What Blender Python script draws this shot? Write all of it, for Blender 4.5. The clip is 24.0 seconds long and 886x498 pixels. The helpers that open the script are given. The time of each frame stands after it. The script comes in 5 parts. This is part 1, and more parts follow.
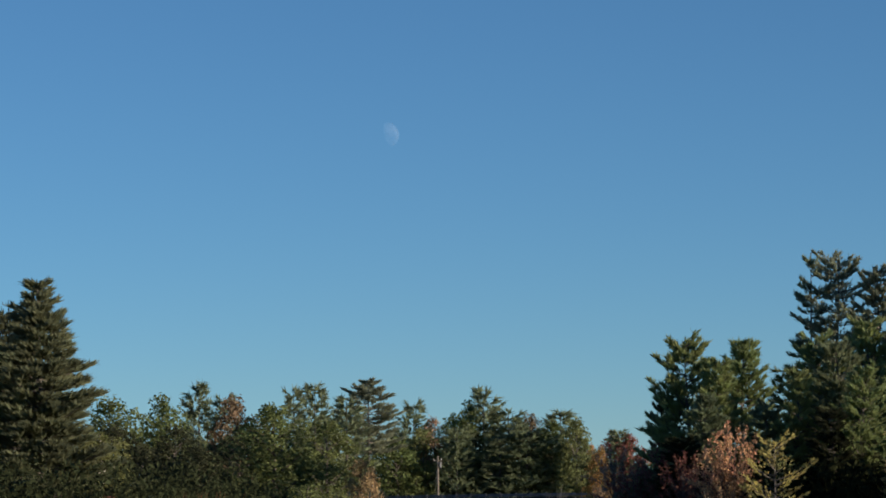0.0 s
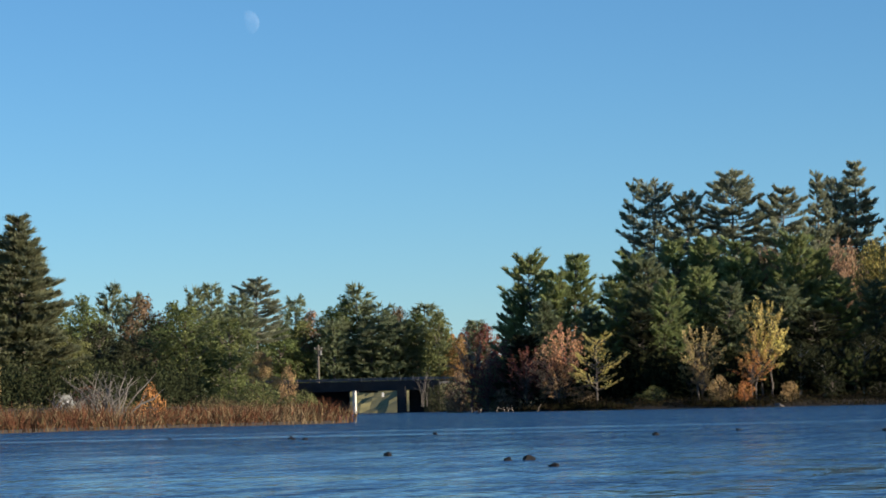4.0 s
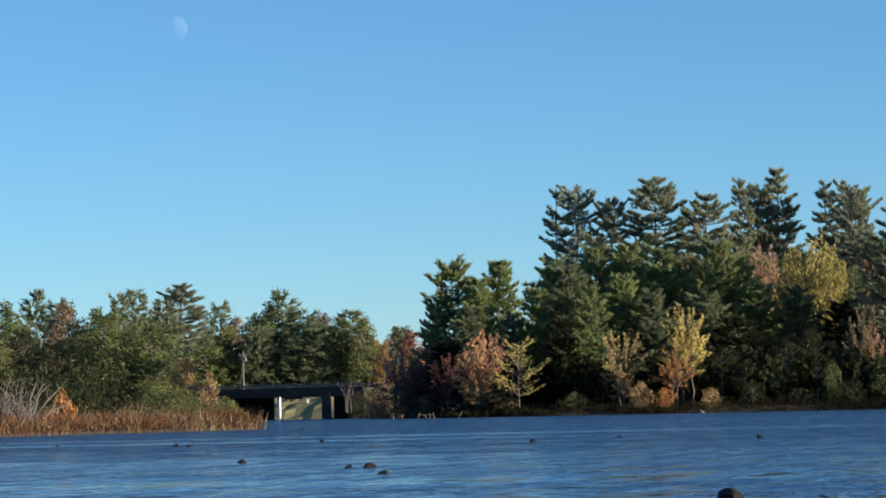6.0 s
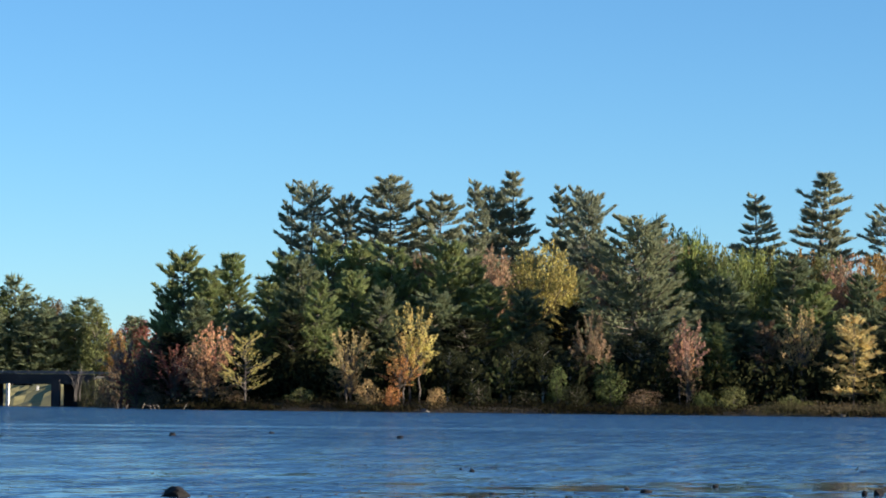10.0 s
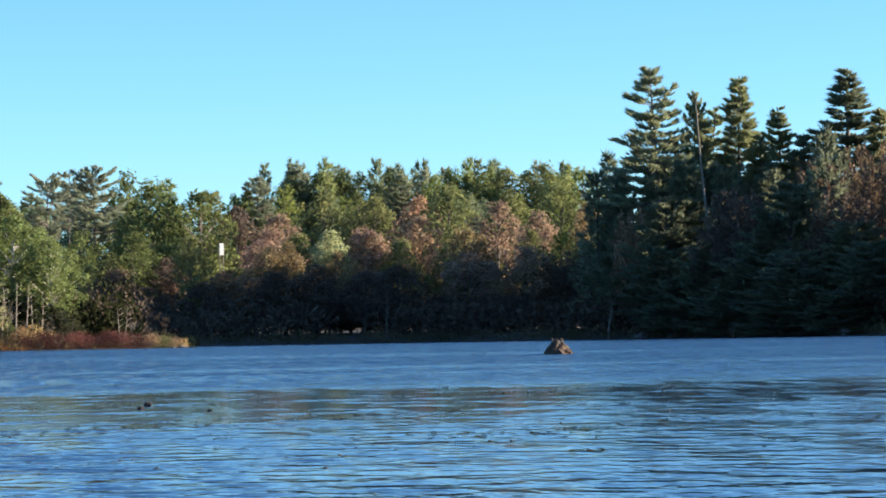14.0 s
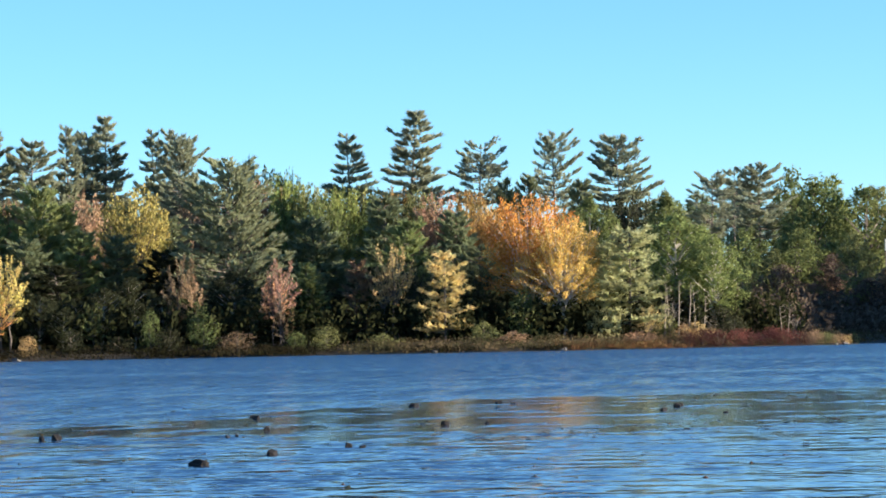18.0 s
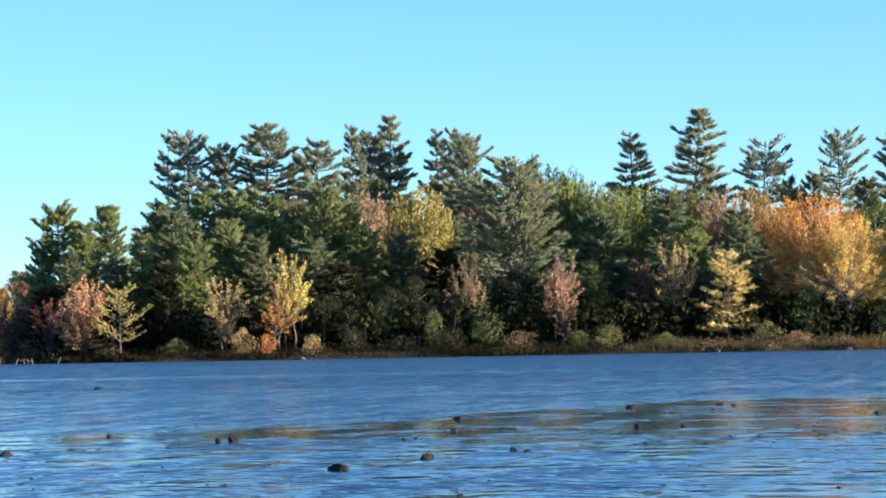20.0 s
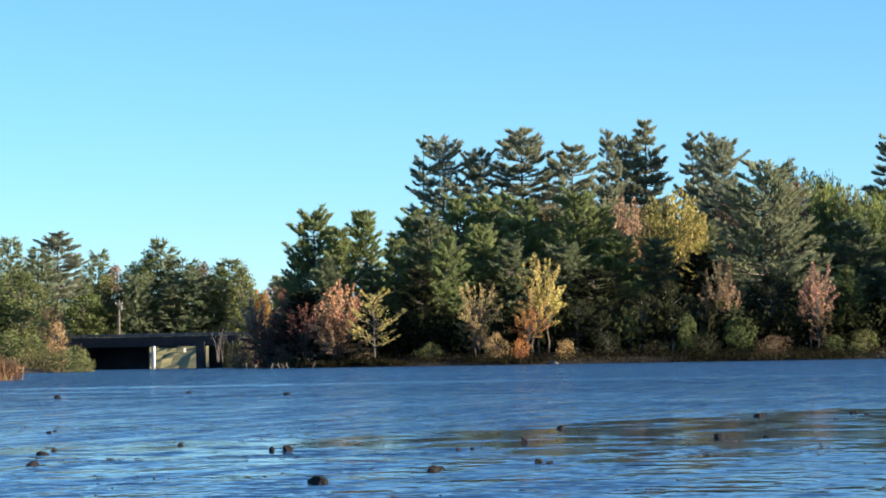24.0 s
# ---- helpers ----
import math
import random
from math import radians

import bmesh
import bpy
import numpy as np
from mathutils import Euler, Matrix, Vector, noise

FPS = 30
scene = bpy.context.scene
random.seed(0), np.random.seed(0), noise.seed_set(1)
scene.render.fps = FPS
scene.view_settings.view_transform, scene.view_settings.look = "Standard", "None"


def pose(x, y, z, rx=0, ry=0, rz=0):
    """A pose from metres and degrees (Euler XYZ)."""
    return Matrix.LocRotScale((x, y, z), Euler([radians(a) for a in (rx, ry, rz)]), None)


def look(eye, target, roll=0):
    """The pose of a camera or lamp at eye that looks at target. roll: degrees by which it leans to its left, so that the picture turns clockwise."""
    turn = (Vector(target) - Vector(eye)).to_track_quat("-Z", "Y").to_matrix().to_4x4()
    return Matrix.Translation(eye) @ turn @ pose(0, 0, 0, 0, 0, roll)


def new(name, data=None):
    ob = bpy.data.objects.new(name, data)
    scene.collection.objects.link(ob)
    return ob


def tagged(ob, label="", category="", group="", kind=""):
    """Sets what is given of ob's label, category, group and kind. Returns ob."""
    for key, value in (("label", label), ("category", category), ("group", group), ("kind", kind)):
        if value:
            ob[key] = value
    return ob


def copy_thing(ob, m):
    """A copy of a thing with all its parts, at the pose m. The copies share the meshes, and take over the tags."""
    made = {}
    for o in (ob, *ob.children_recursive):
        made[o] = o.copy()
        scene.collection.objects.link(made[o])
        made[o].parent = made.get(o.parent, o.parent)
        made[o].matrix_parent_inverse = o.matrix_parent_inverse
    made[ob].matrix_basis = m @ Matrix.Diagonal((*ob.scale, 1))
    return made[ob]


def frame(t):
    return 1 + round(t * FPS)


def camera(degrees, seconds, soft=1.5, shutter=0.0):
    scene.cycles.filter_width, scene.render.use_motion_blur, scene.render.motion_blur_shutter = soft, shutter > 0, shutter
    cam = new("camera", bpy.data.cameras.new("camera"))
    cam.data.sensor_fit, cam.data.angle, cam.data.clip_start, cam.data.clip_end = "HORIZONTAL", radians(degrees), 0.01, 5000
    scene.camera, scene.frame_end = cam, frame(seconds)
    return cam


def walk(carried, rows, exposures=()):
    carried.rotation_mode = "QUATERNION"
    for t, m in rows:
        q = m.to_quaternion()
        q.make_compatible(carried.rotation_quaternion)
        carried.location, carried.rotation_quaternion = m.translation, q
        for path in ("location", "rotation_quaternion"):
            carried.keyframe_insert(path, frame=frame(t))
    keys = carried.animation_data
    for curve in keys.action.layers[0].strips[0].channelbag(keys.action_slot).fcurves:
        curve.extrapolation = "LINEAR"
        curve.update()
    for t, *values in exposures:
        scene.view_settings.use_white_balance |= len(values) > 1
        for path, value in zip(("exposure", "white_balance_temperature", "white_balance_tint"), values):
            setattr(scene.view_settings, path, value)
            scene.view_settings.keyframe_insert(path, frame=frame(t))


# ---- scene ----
UNIT = 0.75  # metres to one unit of the plan
PATH = [
    (0, -4.180, 76.5, 0.46, -4.330, 5.310, -0.720),
    (0.3, -4.063, 60.9, 0.46, -3.825, 4.787, -0.844),
    (0.6, -3.947, 45.4, 0.46, -3.470, 4.309, -0.872),
    (0.9, -3.830, 29.9, 0.46, -3.318, 3.887, -0.824),
    (1.2, -3.714, 14.6, 0.46, -3.246, 3.526, -0.724),
    (1.5, -3.597, 3.6, 0.46, -3.286, 3.230, -0.595),
    (1.8, -3.481, 1.2, 0.46, -3.134, 3.240, -0.656),
    (2.3, -3.287, 0.565, 0.46, -2.841, 3.278, -0.783),
    (3.5, -2.821, 0.065, 0.46, -2.139, 3.302, -1.085),
    (4.0, -2.627, -0.003, 0.46, -1.680, 3.007, -1.180),
    (4.5, -2.433, -0.071, 0.46, -1.054, 3.013, -0.761),
    (5.0, -2.238, -0.139, 0.46, -0.892, 3.162, -0.931),
    (5.5, -2.044, -0.207, 0.46, -0.518, 3.155, -1.083),
    (6.0, -1.850, -0.274, 0.46, -0.341, 3.096, -1.191),
    (6.5, -1.662, -0.268, 0.46, -0.569, 3.117, -1.232),
    (7.0, -1.475, -0.262, 0.46, -0.597, 3.211, -1.343),
    (7.5, -1.287, -0.256, 0.46, -0.507, 3.150, -1.500),
    (8.0, -1.099, -0.250, 0.46, -0.220, 2.983, -1.497),
    (8.5, -0.912, -0.244, 0.46, 0.048, 2.974, -1.160),
    (9.0, -0.729, -0.187, 0.46, 0.609, 2.929, -1.036),
    (9.5, -0.547, -0.129, 0.46, 1.437, 2.843, -0.934),
    (9.8, -0.438, -0.095, 0.46, 2.193, 2.888, 0.305),
    (10.0, -0.365, -0.072, 0.46, 4.455, 2.990, 0.636),
    (10.2, -0.292, -0.049, 0.46, 8.696, 3.205, 0.633),
    (10.4, -0.219, -0.026, 0.46, 12.077, 3.266, 1.044),
    (10.6, -0.146, -0.003, 0.46, 14.564, 3.382, 1.317),
    (10.8, -0.073, 0.020, 0.46, 17.347, 3.323, 0.727),
    (11.0, 0.000, 0.043, 0.46, 19.355, 3.314, 0.724),
    (11.2, 0.063, 0.017, 0.46, 21.230, 2.580, -0.282),
    (11.5, 0.158, -0.023, 0.46, 23.818, 2.192, -0.094),
    (12.5, 0.473, -0.154, 0.46, 26.700, 2.050, -0.600),
    (13.5, 0.789, -0.286, 0.46, 25.184, 1.890, -1.038),
    (14.0, 0.929, -0.271, 0.46, 24.278, 1.698, -0.964),
    (14.5, 1.069, -0.255, 0.46, 23.139, 1.717, -1.056),
    (15.0, 1.209, -0.240, 0.46, 21.575, 1.619, -1.182),
    (15.5, 1.349, -0.225, 0.46, 20.028, 1.551, -1.113),
    (16.0, 1.489, -0.209, 0.46, 18.493, 1.727, -1.077),
    (16.5, 1.641, -0.172, 0.46, 16.790, 1.718, -1.175),
    (17.0, 1.793, -0.135, 0.46, 15.035, 1.818, -1.223),
    (17.5, 1.944, -0.097, 0.46, 13.338, 1.936, -1.167),
    (18.0, 2.096, -0.060, 0.46, 11.732, 1.871, -1.163),
    (18.5, 2.247, -0.023, 0.46, 10.324, 1.920, -1.040),
    (19.0, 2.410, 0.089, 0.46, 8.972, 1.955, -0.957),
    (19.5, 2.573, 0.200, 0.46, 7.550, 1.927, -0.979),
    (21.5, 3.194, 0.554, 0.46, 3.548, 2.030, -0.994),
    (22.0, 3.326, 0.575, 0.46, 2.667, 1.930, -0.960),
    (22.5, 3.458, 0.595, 0.46, 2.025, 1.977, -0.850),
    (23.0, 3.590, 0.615, 0.46, 1.749, 1.946, -0.938),
    (23.5, 3.722, 0.635, 0.46, 1.534, 2.059, -0.854),
    (24.0, 3.854, 0.655, 0.46, 1.399, 2.115, -0.938),
]


def way(yaw, pitch):
    a, b = radians(yaw), radians(pitch)
    return Vector((math.sin(a) * math.cos(b), math.cos(a) * math.cos(b), math.sin(b)))


cam = camera(16.52, 24.0, soft=1.75)
walk(cam, [(t, look(UNIT * Vector((x, y, z)), UNIT * Vector((x, y, z)) + 100 * way(yaw, pitch), roll)) for t, x, y, z, yaw, pitch, roll in PATH],
     [(0.0, 0.34), (0.6, 0.40), (1.2, 0.61), (2.5, 0.72), (5.0, 0.94), (8.0, 1.02), (10.0, 1.24), (11.0, 1.4), (12.5, 1.58), (14.0, 1.76), (18.0, 1.79), (22.0, 1.74), (24.0, 1.54)])

# ---- sky and sun ----
SUN_AZIMUTH, SUN_HEIGHT = 111.0, 11.0
world = bpy.data.worlds.new("sky")
scene.world = world
world.use_nodes = True
wn = world.node_tree.nodes
sky = wn.new("ShaderNodeTexSky")
sky.sky_type, sky.sun_disc = "NISHITA", False
sky.sun_elevation, sky.sun_rotation = radians(SUN_HEIGHT), radians(SUN_AZIMUTH)
sky.air_density, sky.dust_density, sky.ozone_density, sky.altitude = 0.9, 0.0, 6.0, 1500
tint = wn.new("ShaderNodeMix")  # colour balance of the sky: more red, less blue
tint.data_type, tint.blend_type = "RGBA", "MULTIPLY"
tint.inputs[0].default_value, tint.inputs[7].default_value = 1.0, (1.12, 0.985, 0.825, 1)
wn["Background"].inputs[1].default_value = 0.105
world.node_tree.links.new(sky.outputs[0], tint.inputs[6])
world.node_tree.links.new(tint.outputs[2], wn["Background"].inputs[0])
sun = new("sun", bpy.data.lights.new("sun", "SUN"))
sun.data.energy, sun.data.angle, sun.data.color = 5.0, radians(0.6), (1.0, 0.85, 0.66)
sun.matrix_world = look((0, 0, 0), -way(SUN_AZIMUTH, SUN_HEIGHT))


# ---- materials ----
def material(name):
    m = bpy.data.materials.new(name)
    m.use_nodes = True
    n = m.node_tree.nodes
    n.clear()
    return m, n, m.node_tree.links.new


def ramp(n, stops):
    r = n.new("ShaderNodeValToRGB")
    e = r.color_ramp.elements
    while len(e) < len(stops):
        e.new(0.5)
    for k, (p, c) in zip(e, stops):
        k.position, k.color = p, (*c, 1)
    return r


def surface(name, dark, light, scale=1.0, fine=12.0, rough=0.85, bump=0.3, metal=0.0):
    """A solid with stains and grain at two scales."""
    m, n, join = material(name)
    out, bs = n.new("ShaderNodeOutputMaterial"), n.new("ShaderNodeBsdfPrincipled")
    co = n.new("ShaderNodeTexCoord")
    big, small, mix = n.new("ShaderNodeTexNoise"), n.new("ShaderNodeTexNoise"), n.new("ShaderNodeMix")
    big.inputs["Scale"].default_value, small.inputs["Scale"].default_value = scale, scale * fine
    big.inputs["Detail"].default_value = small.inputs["Detail"].default_value = 5
    join(co.outputs["Object"], big.inputs["Vector"])
    join(co.outputs["Object"], small.inputs["Vector"])
    mix.data_type = "FLOAT"
    mix.inputs[0].default_value = 0.45
    join(big.outputs[0], mix.inputs[2])
    join(small.outputs[0], mix.inputs[3])
    r = ramp(n, [(0.32, dark), (0.68, light)])
    join(mix.outputs[0], r.inputs[0])
    join(r.outputs[0], bs.inputs["Base Color"])
    b = n.new("ShaderNodeBump")
    b.inputs["Strength"].default_value = bump
    join(small.outputs[0], b.inputs["Height"])
    join(b.outputs[0], bs.inputs["Normal"])
    bs.inputs["Roughness"].default_value, bs.inputs["Metallic"].default_value = rough, metal
    join(bs.outputs[0], out.inputs[0])
    return m


def foliage(name, spread=0.35, see=0.3):
    """Leaves: the tree's own colour, varied leaf by leaf and over the crown, with light shining through."""
    m, n, join = material(name)
    out = n.new("ShaderNodeOutputMaterial")
    info, geo, co = n.new("ShaderNodeObjectInfo"), n.new("ShaderNodeNewGeometry"), n.new("ShaderNodeTexCoord")
    noise_ = n.new("ShaderNodeTexNoise")
    noise_.inputs["Scale"].default_value, noise_.inputs["Detail"].default_value = 0.35, 3
    join(co.outputs["Object"], noise_.inputs["Vector"])
    val = n.new("ShaderNodeMapRange")
    val.inputs[3].default_value, val.inputs[4].default_value = 1 - spread, 1 + spread
    join(geo.outputs["Random Per Island"], val.inputs[0])
    big = n.new("ShaderNodeMapRange")
    big.inputs[1].default_value, big.inputs[2].default_value, big.inputs[3].default_value, big.inputs[4].default_value = 0.3, 0.7, 0.7, 1.3
    join(noise_.outputs[0], big.inputs[0])
    mul = n.new("ShaderNodeMath")
    mul.operation = "MULTIPLY"
    join(val.outputs[0], mul.inputs[0])
    join(big.outputs[0], mul.inputs[1])
    hue = n.new("ShaderNodeMapRange")
    hue.inputs[3].default_value, hue.inputs[4].default_value = 0.456, 0.474
    join(info.outputs["Random"], hue.inputs[0])
    drift = n.new("ShaderNodeTexNoise")
    drift.inputs["Scale"].default_value, drift.inputs["Detail"].default_value = 0.8, 2
    join(co.outputs["Object"], drift.inputs["Vector"])
    turn = n.new("ShaderNodeMath")
    turn.operation = "MULTIPLY_ADD"
    turn.inputs[1].default_value = 0.07
    join(drift.outputs[0], turn.inputs[0])
    join(hue.outputs[0], turn.inputs[2])
    hsv = n.new("ShaderNodeHueSaturation")
    join(info.outputs["Color"], hsv.inputs["Color"])
    join(mul.outputs[0], hsv.inputs["Value"])
    join(turn.outputs[0], hsv.inputs["Hue"])
    d, t, mix = n.new("ShaderNodeBsdfDiffuse"), n.new("ShaderNodeBsdfTranslucent"), n.new("ShaderNodeMixShader")
    join(hsv.outputs[0], d.inputs[0])
    join(hsv.outputs[0], t.inputs[0])
    mix.inputs[0].default_value = see
    join(d.outputs[0], mix.inputs[1])
    join(t.outputs[0], mix.inputs[2])
    join(mix.outputs[0], out.inputs[0])
    return m


def patchwork(name, colours, scale, see=0.2):
    """Small plants in several colours, by patches and blade by blade."""
    m, n, join = material(name)
    out, geo, co, noise_ = n.new("ShaderNodeOutputMaterial"), n.new("ShaderNodeNewGeometry"), n.new("ShaderNodeTexCoord"), n.new("ShaderNodeTexNoise")
    noise_.inputs["Scale"].default_value, noise_.inputs["Detail"].default_value = scale, 4
    join(co.outputs["Object"], noise_.inputs["Vector"])
    add = n.new("ShaderNodeMath")
    add.operation = "MULTIPLY_ADD"
    add.inputs[1].default_value = 0.35
    join(geo.outputs["Random Per Island"], add.inputs[0])
    join(noise_.outputs[0], add.inputs[2])
    r = ramp(n, [(0.38 + 0.5 * k / (len(colours) - 1), c) for k, c in enumerate(colours)])
    join(add.outputs[0], r.inputs[0])
    d, t, mix = n.new("ShaderNodeBsdfDiffuse"), n.new("ShaderNodeBsdfTranslucent"), n.new("ShaderNodeMixShader")
    join(r.outputs[0], d.inputs[0])
    join(r.outputs[0], t.inputs[0])
    mix.inputs[0].default_value = see
    join(d.outputs[0], mix.inputs[1])
    join(t.outputs[0], mix.inputs[2])
    join(mix.outputs[0], out.inputs[0])
    return m


def water_material():
    m, n, join = material("lake_water")
    out, bs, co = n.new("ShaderNodeOutputMaterial"), n.new("ShaderNodeBsdfPrincipled"), n.new("ShaderNodeTexCoord")
    bs.inputs["Base Color"].default_value = (0.014, 0.048, 0.115, 1)
    bs.inputs["Roughness"].default_value, bs.inputs["IOR"].default_value = 0.06, 1.333

    def noise_at(scale, detail, stretch):
        mp, t = n.new("ShaderNodeMapping"), n.new("ShaderNodeTexNoise")
        mp.inputs["Scale"].default_value = (*stretch, 1)
        mp.inputs["Rotation"].default_value = (0, 0, radians(9))
        t.inputs["Scale"].default_value, t.inputs["Detail"].default_value = scale, detail
        join(co.outputs["Object"], mp.inputs[0])
        join(mp.outputs[0], t.inputs["Vector"])
        return t.outputs[0]

    def calc(op, a, b, c=None):
        k = n.new("ShaderNodeMath")
        k.operation = op
        for i, v in enumerate((a, b, c)):
            if isinstance(v, (int, float)):
                k.inputs[i].default_value = v
            elif v is not None:
                join(v, k.inputs[i])
        return k.outputs[0]

    def span(v, lo, hi):
        k = n.new("ShaderNodeMapRange")
        k.interpolation_type = "SMOOTHSTEP"
        k.inputs[1].default_value, k.inputs[2].default_value = lo, hi
        join(v, k.inputs[0])
        return k.outputs[0]

    # weeds under the surface still the ripples in a belt and in stray slicks
    xyz = n.new("ShaderNodeSeparateXYZ")
    join(co.outputs["Object"], xyz.inputs[0])
    x, y = xyz.outputs[0], xyz.outputs[1]
    edge = calc("MULTIPLY_ADD", noise_at(0.5, 4, (0.6, 1.0)), 3.6, calc("SUBTRACT", y, 1.8))
    outer = calc("SUBTRACT", calc("MULTIPLY_ADD", span(x, 2.5, 9.0), 8.0, 19.5), calc("MULTIPLY", span(x, 11.5, 16.0), 5.0))
    inner = calc("MULTIPLY_ADD", span(x, 7.0, 11.0), 3.0, 12.0)
    belt = calc("MULTIPLY", span(calc("SUBTRACT", edge, inner), 0.0, 6.5), span(calc("SUBTRACT", outer, edge), -0.5, 0.9))
    belt = calc("MULTIPLY", belt, calc("MULTIPLY_ADD", span(x, 9.0, 13.0), -0.22, span(x, -0.5, 3.0)))
    dashes = calc("MULTIPLY", calc("SUBTRACT", noise_at(1.0, 4, (1.5, 1.5)), 0.5), 4.2)
    calm = span(calc("ADD", belt, dashes), 0.52, 0.78)
    slick = span(noise_at(0.16, 3, (0.10, 0.9)), 0.58, 0.65)
    still = calc("MAXIMUM", calc("MULTIPLY", calm, span(belt, 0.0, 0.3)), calc("MULTIPLY", slick, 0.8))
    cove = span(calc("DIVIDE", x, calc("ADD", y, 6.0)), 0.14, 0.40)  # sheltered from the wind
    cove = calc("MULTIPLY", cove, calc("SUBTRACT", 1.0, span(y, 24.0, 36.0)))
    gust = span(noise_at(0.22, 3, (0.25, 1.0)), 0.36, 0.64)
    skew, paws = n.new("ShaderNodeCombineXYZ"), n.new("ShaderNodeTexNoise")  # cat's paws, drawn out along the wind
    join(calc("MULTIPLY", calc("MULTIPLY_ADD", y, -0.3, x), 2.8), skew.inputs[0])
    join(calc("MULTIPLY", y, 0.4), skew.inputs[1])
    paws.inputs["Scale"].default_value, paws.inputs["Detail"].default_value = 1.0, 4
    join(skew.outputs[0], paws.inputs["Vector"])
    cat = span(paws.outputs[0], 0.38, 0.6)
    floor = calc("MULTIPLY_ADD", span(y, 26.0, 60.0), 0.4, 0.2)
    breeze = calc("MULTIPLY_ADD", cat, 0.55, calc("MULTIPLY_ADD", gust, 0.5, floor))
    breeze = calc("MULTIPLY", breeze, calc("MULTIPLY_ADD", cove, -0.72, calc("MULTIPLY_ADD", calc("MULTIPLY", calc("SUBTRACT", 1.0, span(x, -8.0, 2.0)), span(y, 28.0, 55.0)), 0.8, 1.0)))
    lee = calc("MULTIPLY", calc("SUBTRACT", 1.0, span(x, 1.0, 5.0)), calc("SUBTRACT", 1.0, span(y, 20.0, 36.0)))
    breeze = calc("MULTIPLY", breeze, calc("MULTIPLY_ADD", lee, -0.34, 1.0))
    power = calc("MULTIPLY", calc("SUBTRACT", 1.0, calc("MULTIPLY", still, 0.95)), breeze)
    b0, b1, b2 = n.new("ShaderNodeBump"), n.new("ShaderNodeBump"), n.new("ShaderNodeBump")
    b0.inputs["Distance"].default_value = 0.09
    join(power, b0.inputs["Strength"])
    join(noise_at(0.8, 2, (1.0, 1.1)), b0.inputs["Height"])
    b1.inputs["Distance"].default_value, b2.inputs["Distance"].default_value = 0.075, 0.01
    join(power, b1.inputs["Strength"])
    join(power, b2.inputs["Strength"])
    # cross-chop that runs along the shore
    b3 = n.new("ShaderNodeBump")
    b3.inputs["Distance"].default_value = 0.022
    join(calc("MULTIPLY_ADD", power, 0.5, 0.12), b3.inputs["Strength"])
    join(noise_at(6.0, 2, (1.3, 0.8)), b3.inputs["Height"])
    # the faces of the ripples that can be seen lean towards the open lake
    lean = n.new("ShaderNodeCombineXYZ")
    lean.inputs[2].default_value = 1.0
    lean.inputs[0].default_value = -0.01
    slope = calc("MULTIPLY", calc("MULTIPLY_ADD", span(y, 25.0, 110.0), -0.085, -0.115), calc("MULTIPLY_ADD", cove, -0.5, 1.0))
    join(calc("MULTIPLY", calc("MULTIPLY", power, calc("MULTIPLY_ADD", cat, 1.3, 0.4)), slope), lean.inputs[1])
    unit = n.new("ShaderNodeVectorMath")
    unit.operation = "NORMALIZE"
    join(lean.outputs[0], unit.inputs[0])
    join(unit.outputs[0], b0.inputs["Normal"])
    join(b0.outputs[0], b1.inputs["Normal"])
    join(noise_at(3.2, 2, (1.3, 0.9)), b1.inputs["Height"])
    join(noise_at(9.0, 2, (1.3, 0.9)), b2.inputs["Height"])
    join(b1.outputs[0], b2.inputs["Normal"])
    join(b2.outputs[0], b3.inputs["Normal"])
    join(b3.outputs[0], bs.inputs["Normal"])
    join(bs.outputs[0], out.inputs[0])
    return m


M_LEAF, M_NEEDLE = foliage("leaves", 0.35, 0.4), foliage("needles", 0.25, 0.48)
M_BARK = surface("bark", (0.05, 0.042, 0.036), (0.14, 0.118, 0.10), 2.0, 8)
M_PALE_BARK = surface("pale_bark", (0.35, 0.32, 0.28), (0.6, 0.56, 0.5), 2.0, 6)
M_GROUND = surface("forest_floor", (0.022, 0.018, 0.012), (0.06, 0.044, 0.027), 0.15, 20)
M_ROCK = surface("wet_rock", (0.002, 0.002, 0.003), (0.007, 0.007, 0.009), 12, 6, 0.95)
M_BOULDER = surface("granite", (0.07, 0.066, 0.062), (0.18, 0.17, 0.16), 1.0, 8)
# near-black concrete: the shade on the bridge is put into its colour
M_SHADE_CONCRETE = surface("concrete", (0.02, 0.021, 0.025), (0.042, 0.043, 0.048), 0.4, 9)
# lit copy of the concrete: sun on the pier is in its colour
M_PALE_CONCRETE = surface("pale_concrete", (0.5, 0.48, 0.44), (0.68, 0.66, 0.6), 0.5, 9)
M_ASPHALT = surface("asphalt", (0.04, 0.04, 0.042), (0.07, 0.07, 0.07), 0.5, 30)
M_STEEL = surface("galvanised_steel", (0.08, 0.085, 0.09), (0.2, 0.2, 0.21), 1.5, 8, 0.6, 0.1, 0.3)
M_WOOD = surface("weathered_wood", (0.10, 0.085, 0.07), (0.24, 0.205, 0.17), 1.5, 10)
M_DRIFT = surface("bleached_twigs", (0.09, 0.08, 0.07), (0.24, 0.215, 0.19), 1.5, 10)
M_WHITE = surface("white_paint", (0.5, 0.5, 0.48), (0.72, 0.72, 0.7), 1.0, 8, 0.6)
M_GREY_PAINT = surface("grey_paint", (0.45, 0.45, 0.44), (0.62, 0.62, 0.6), 1.0, 8, 0.6)
M_GREY_CLOTH = surface("grey_canvas", (0.2, 0.21, 0.2), (0.34, 0.34, 0.32), 1.0, 8)
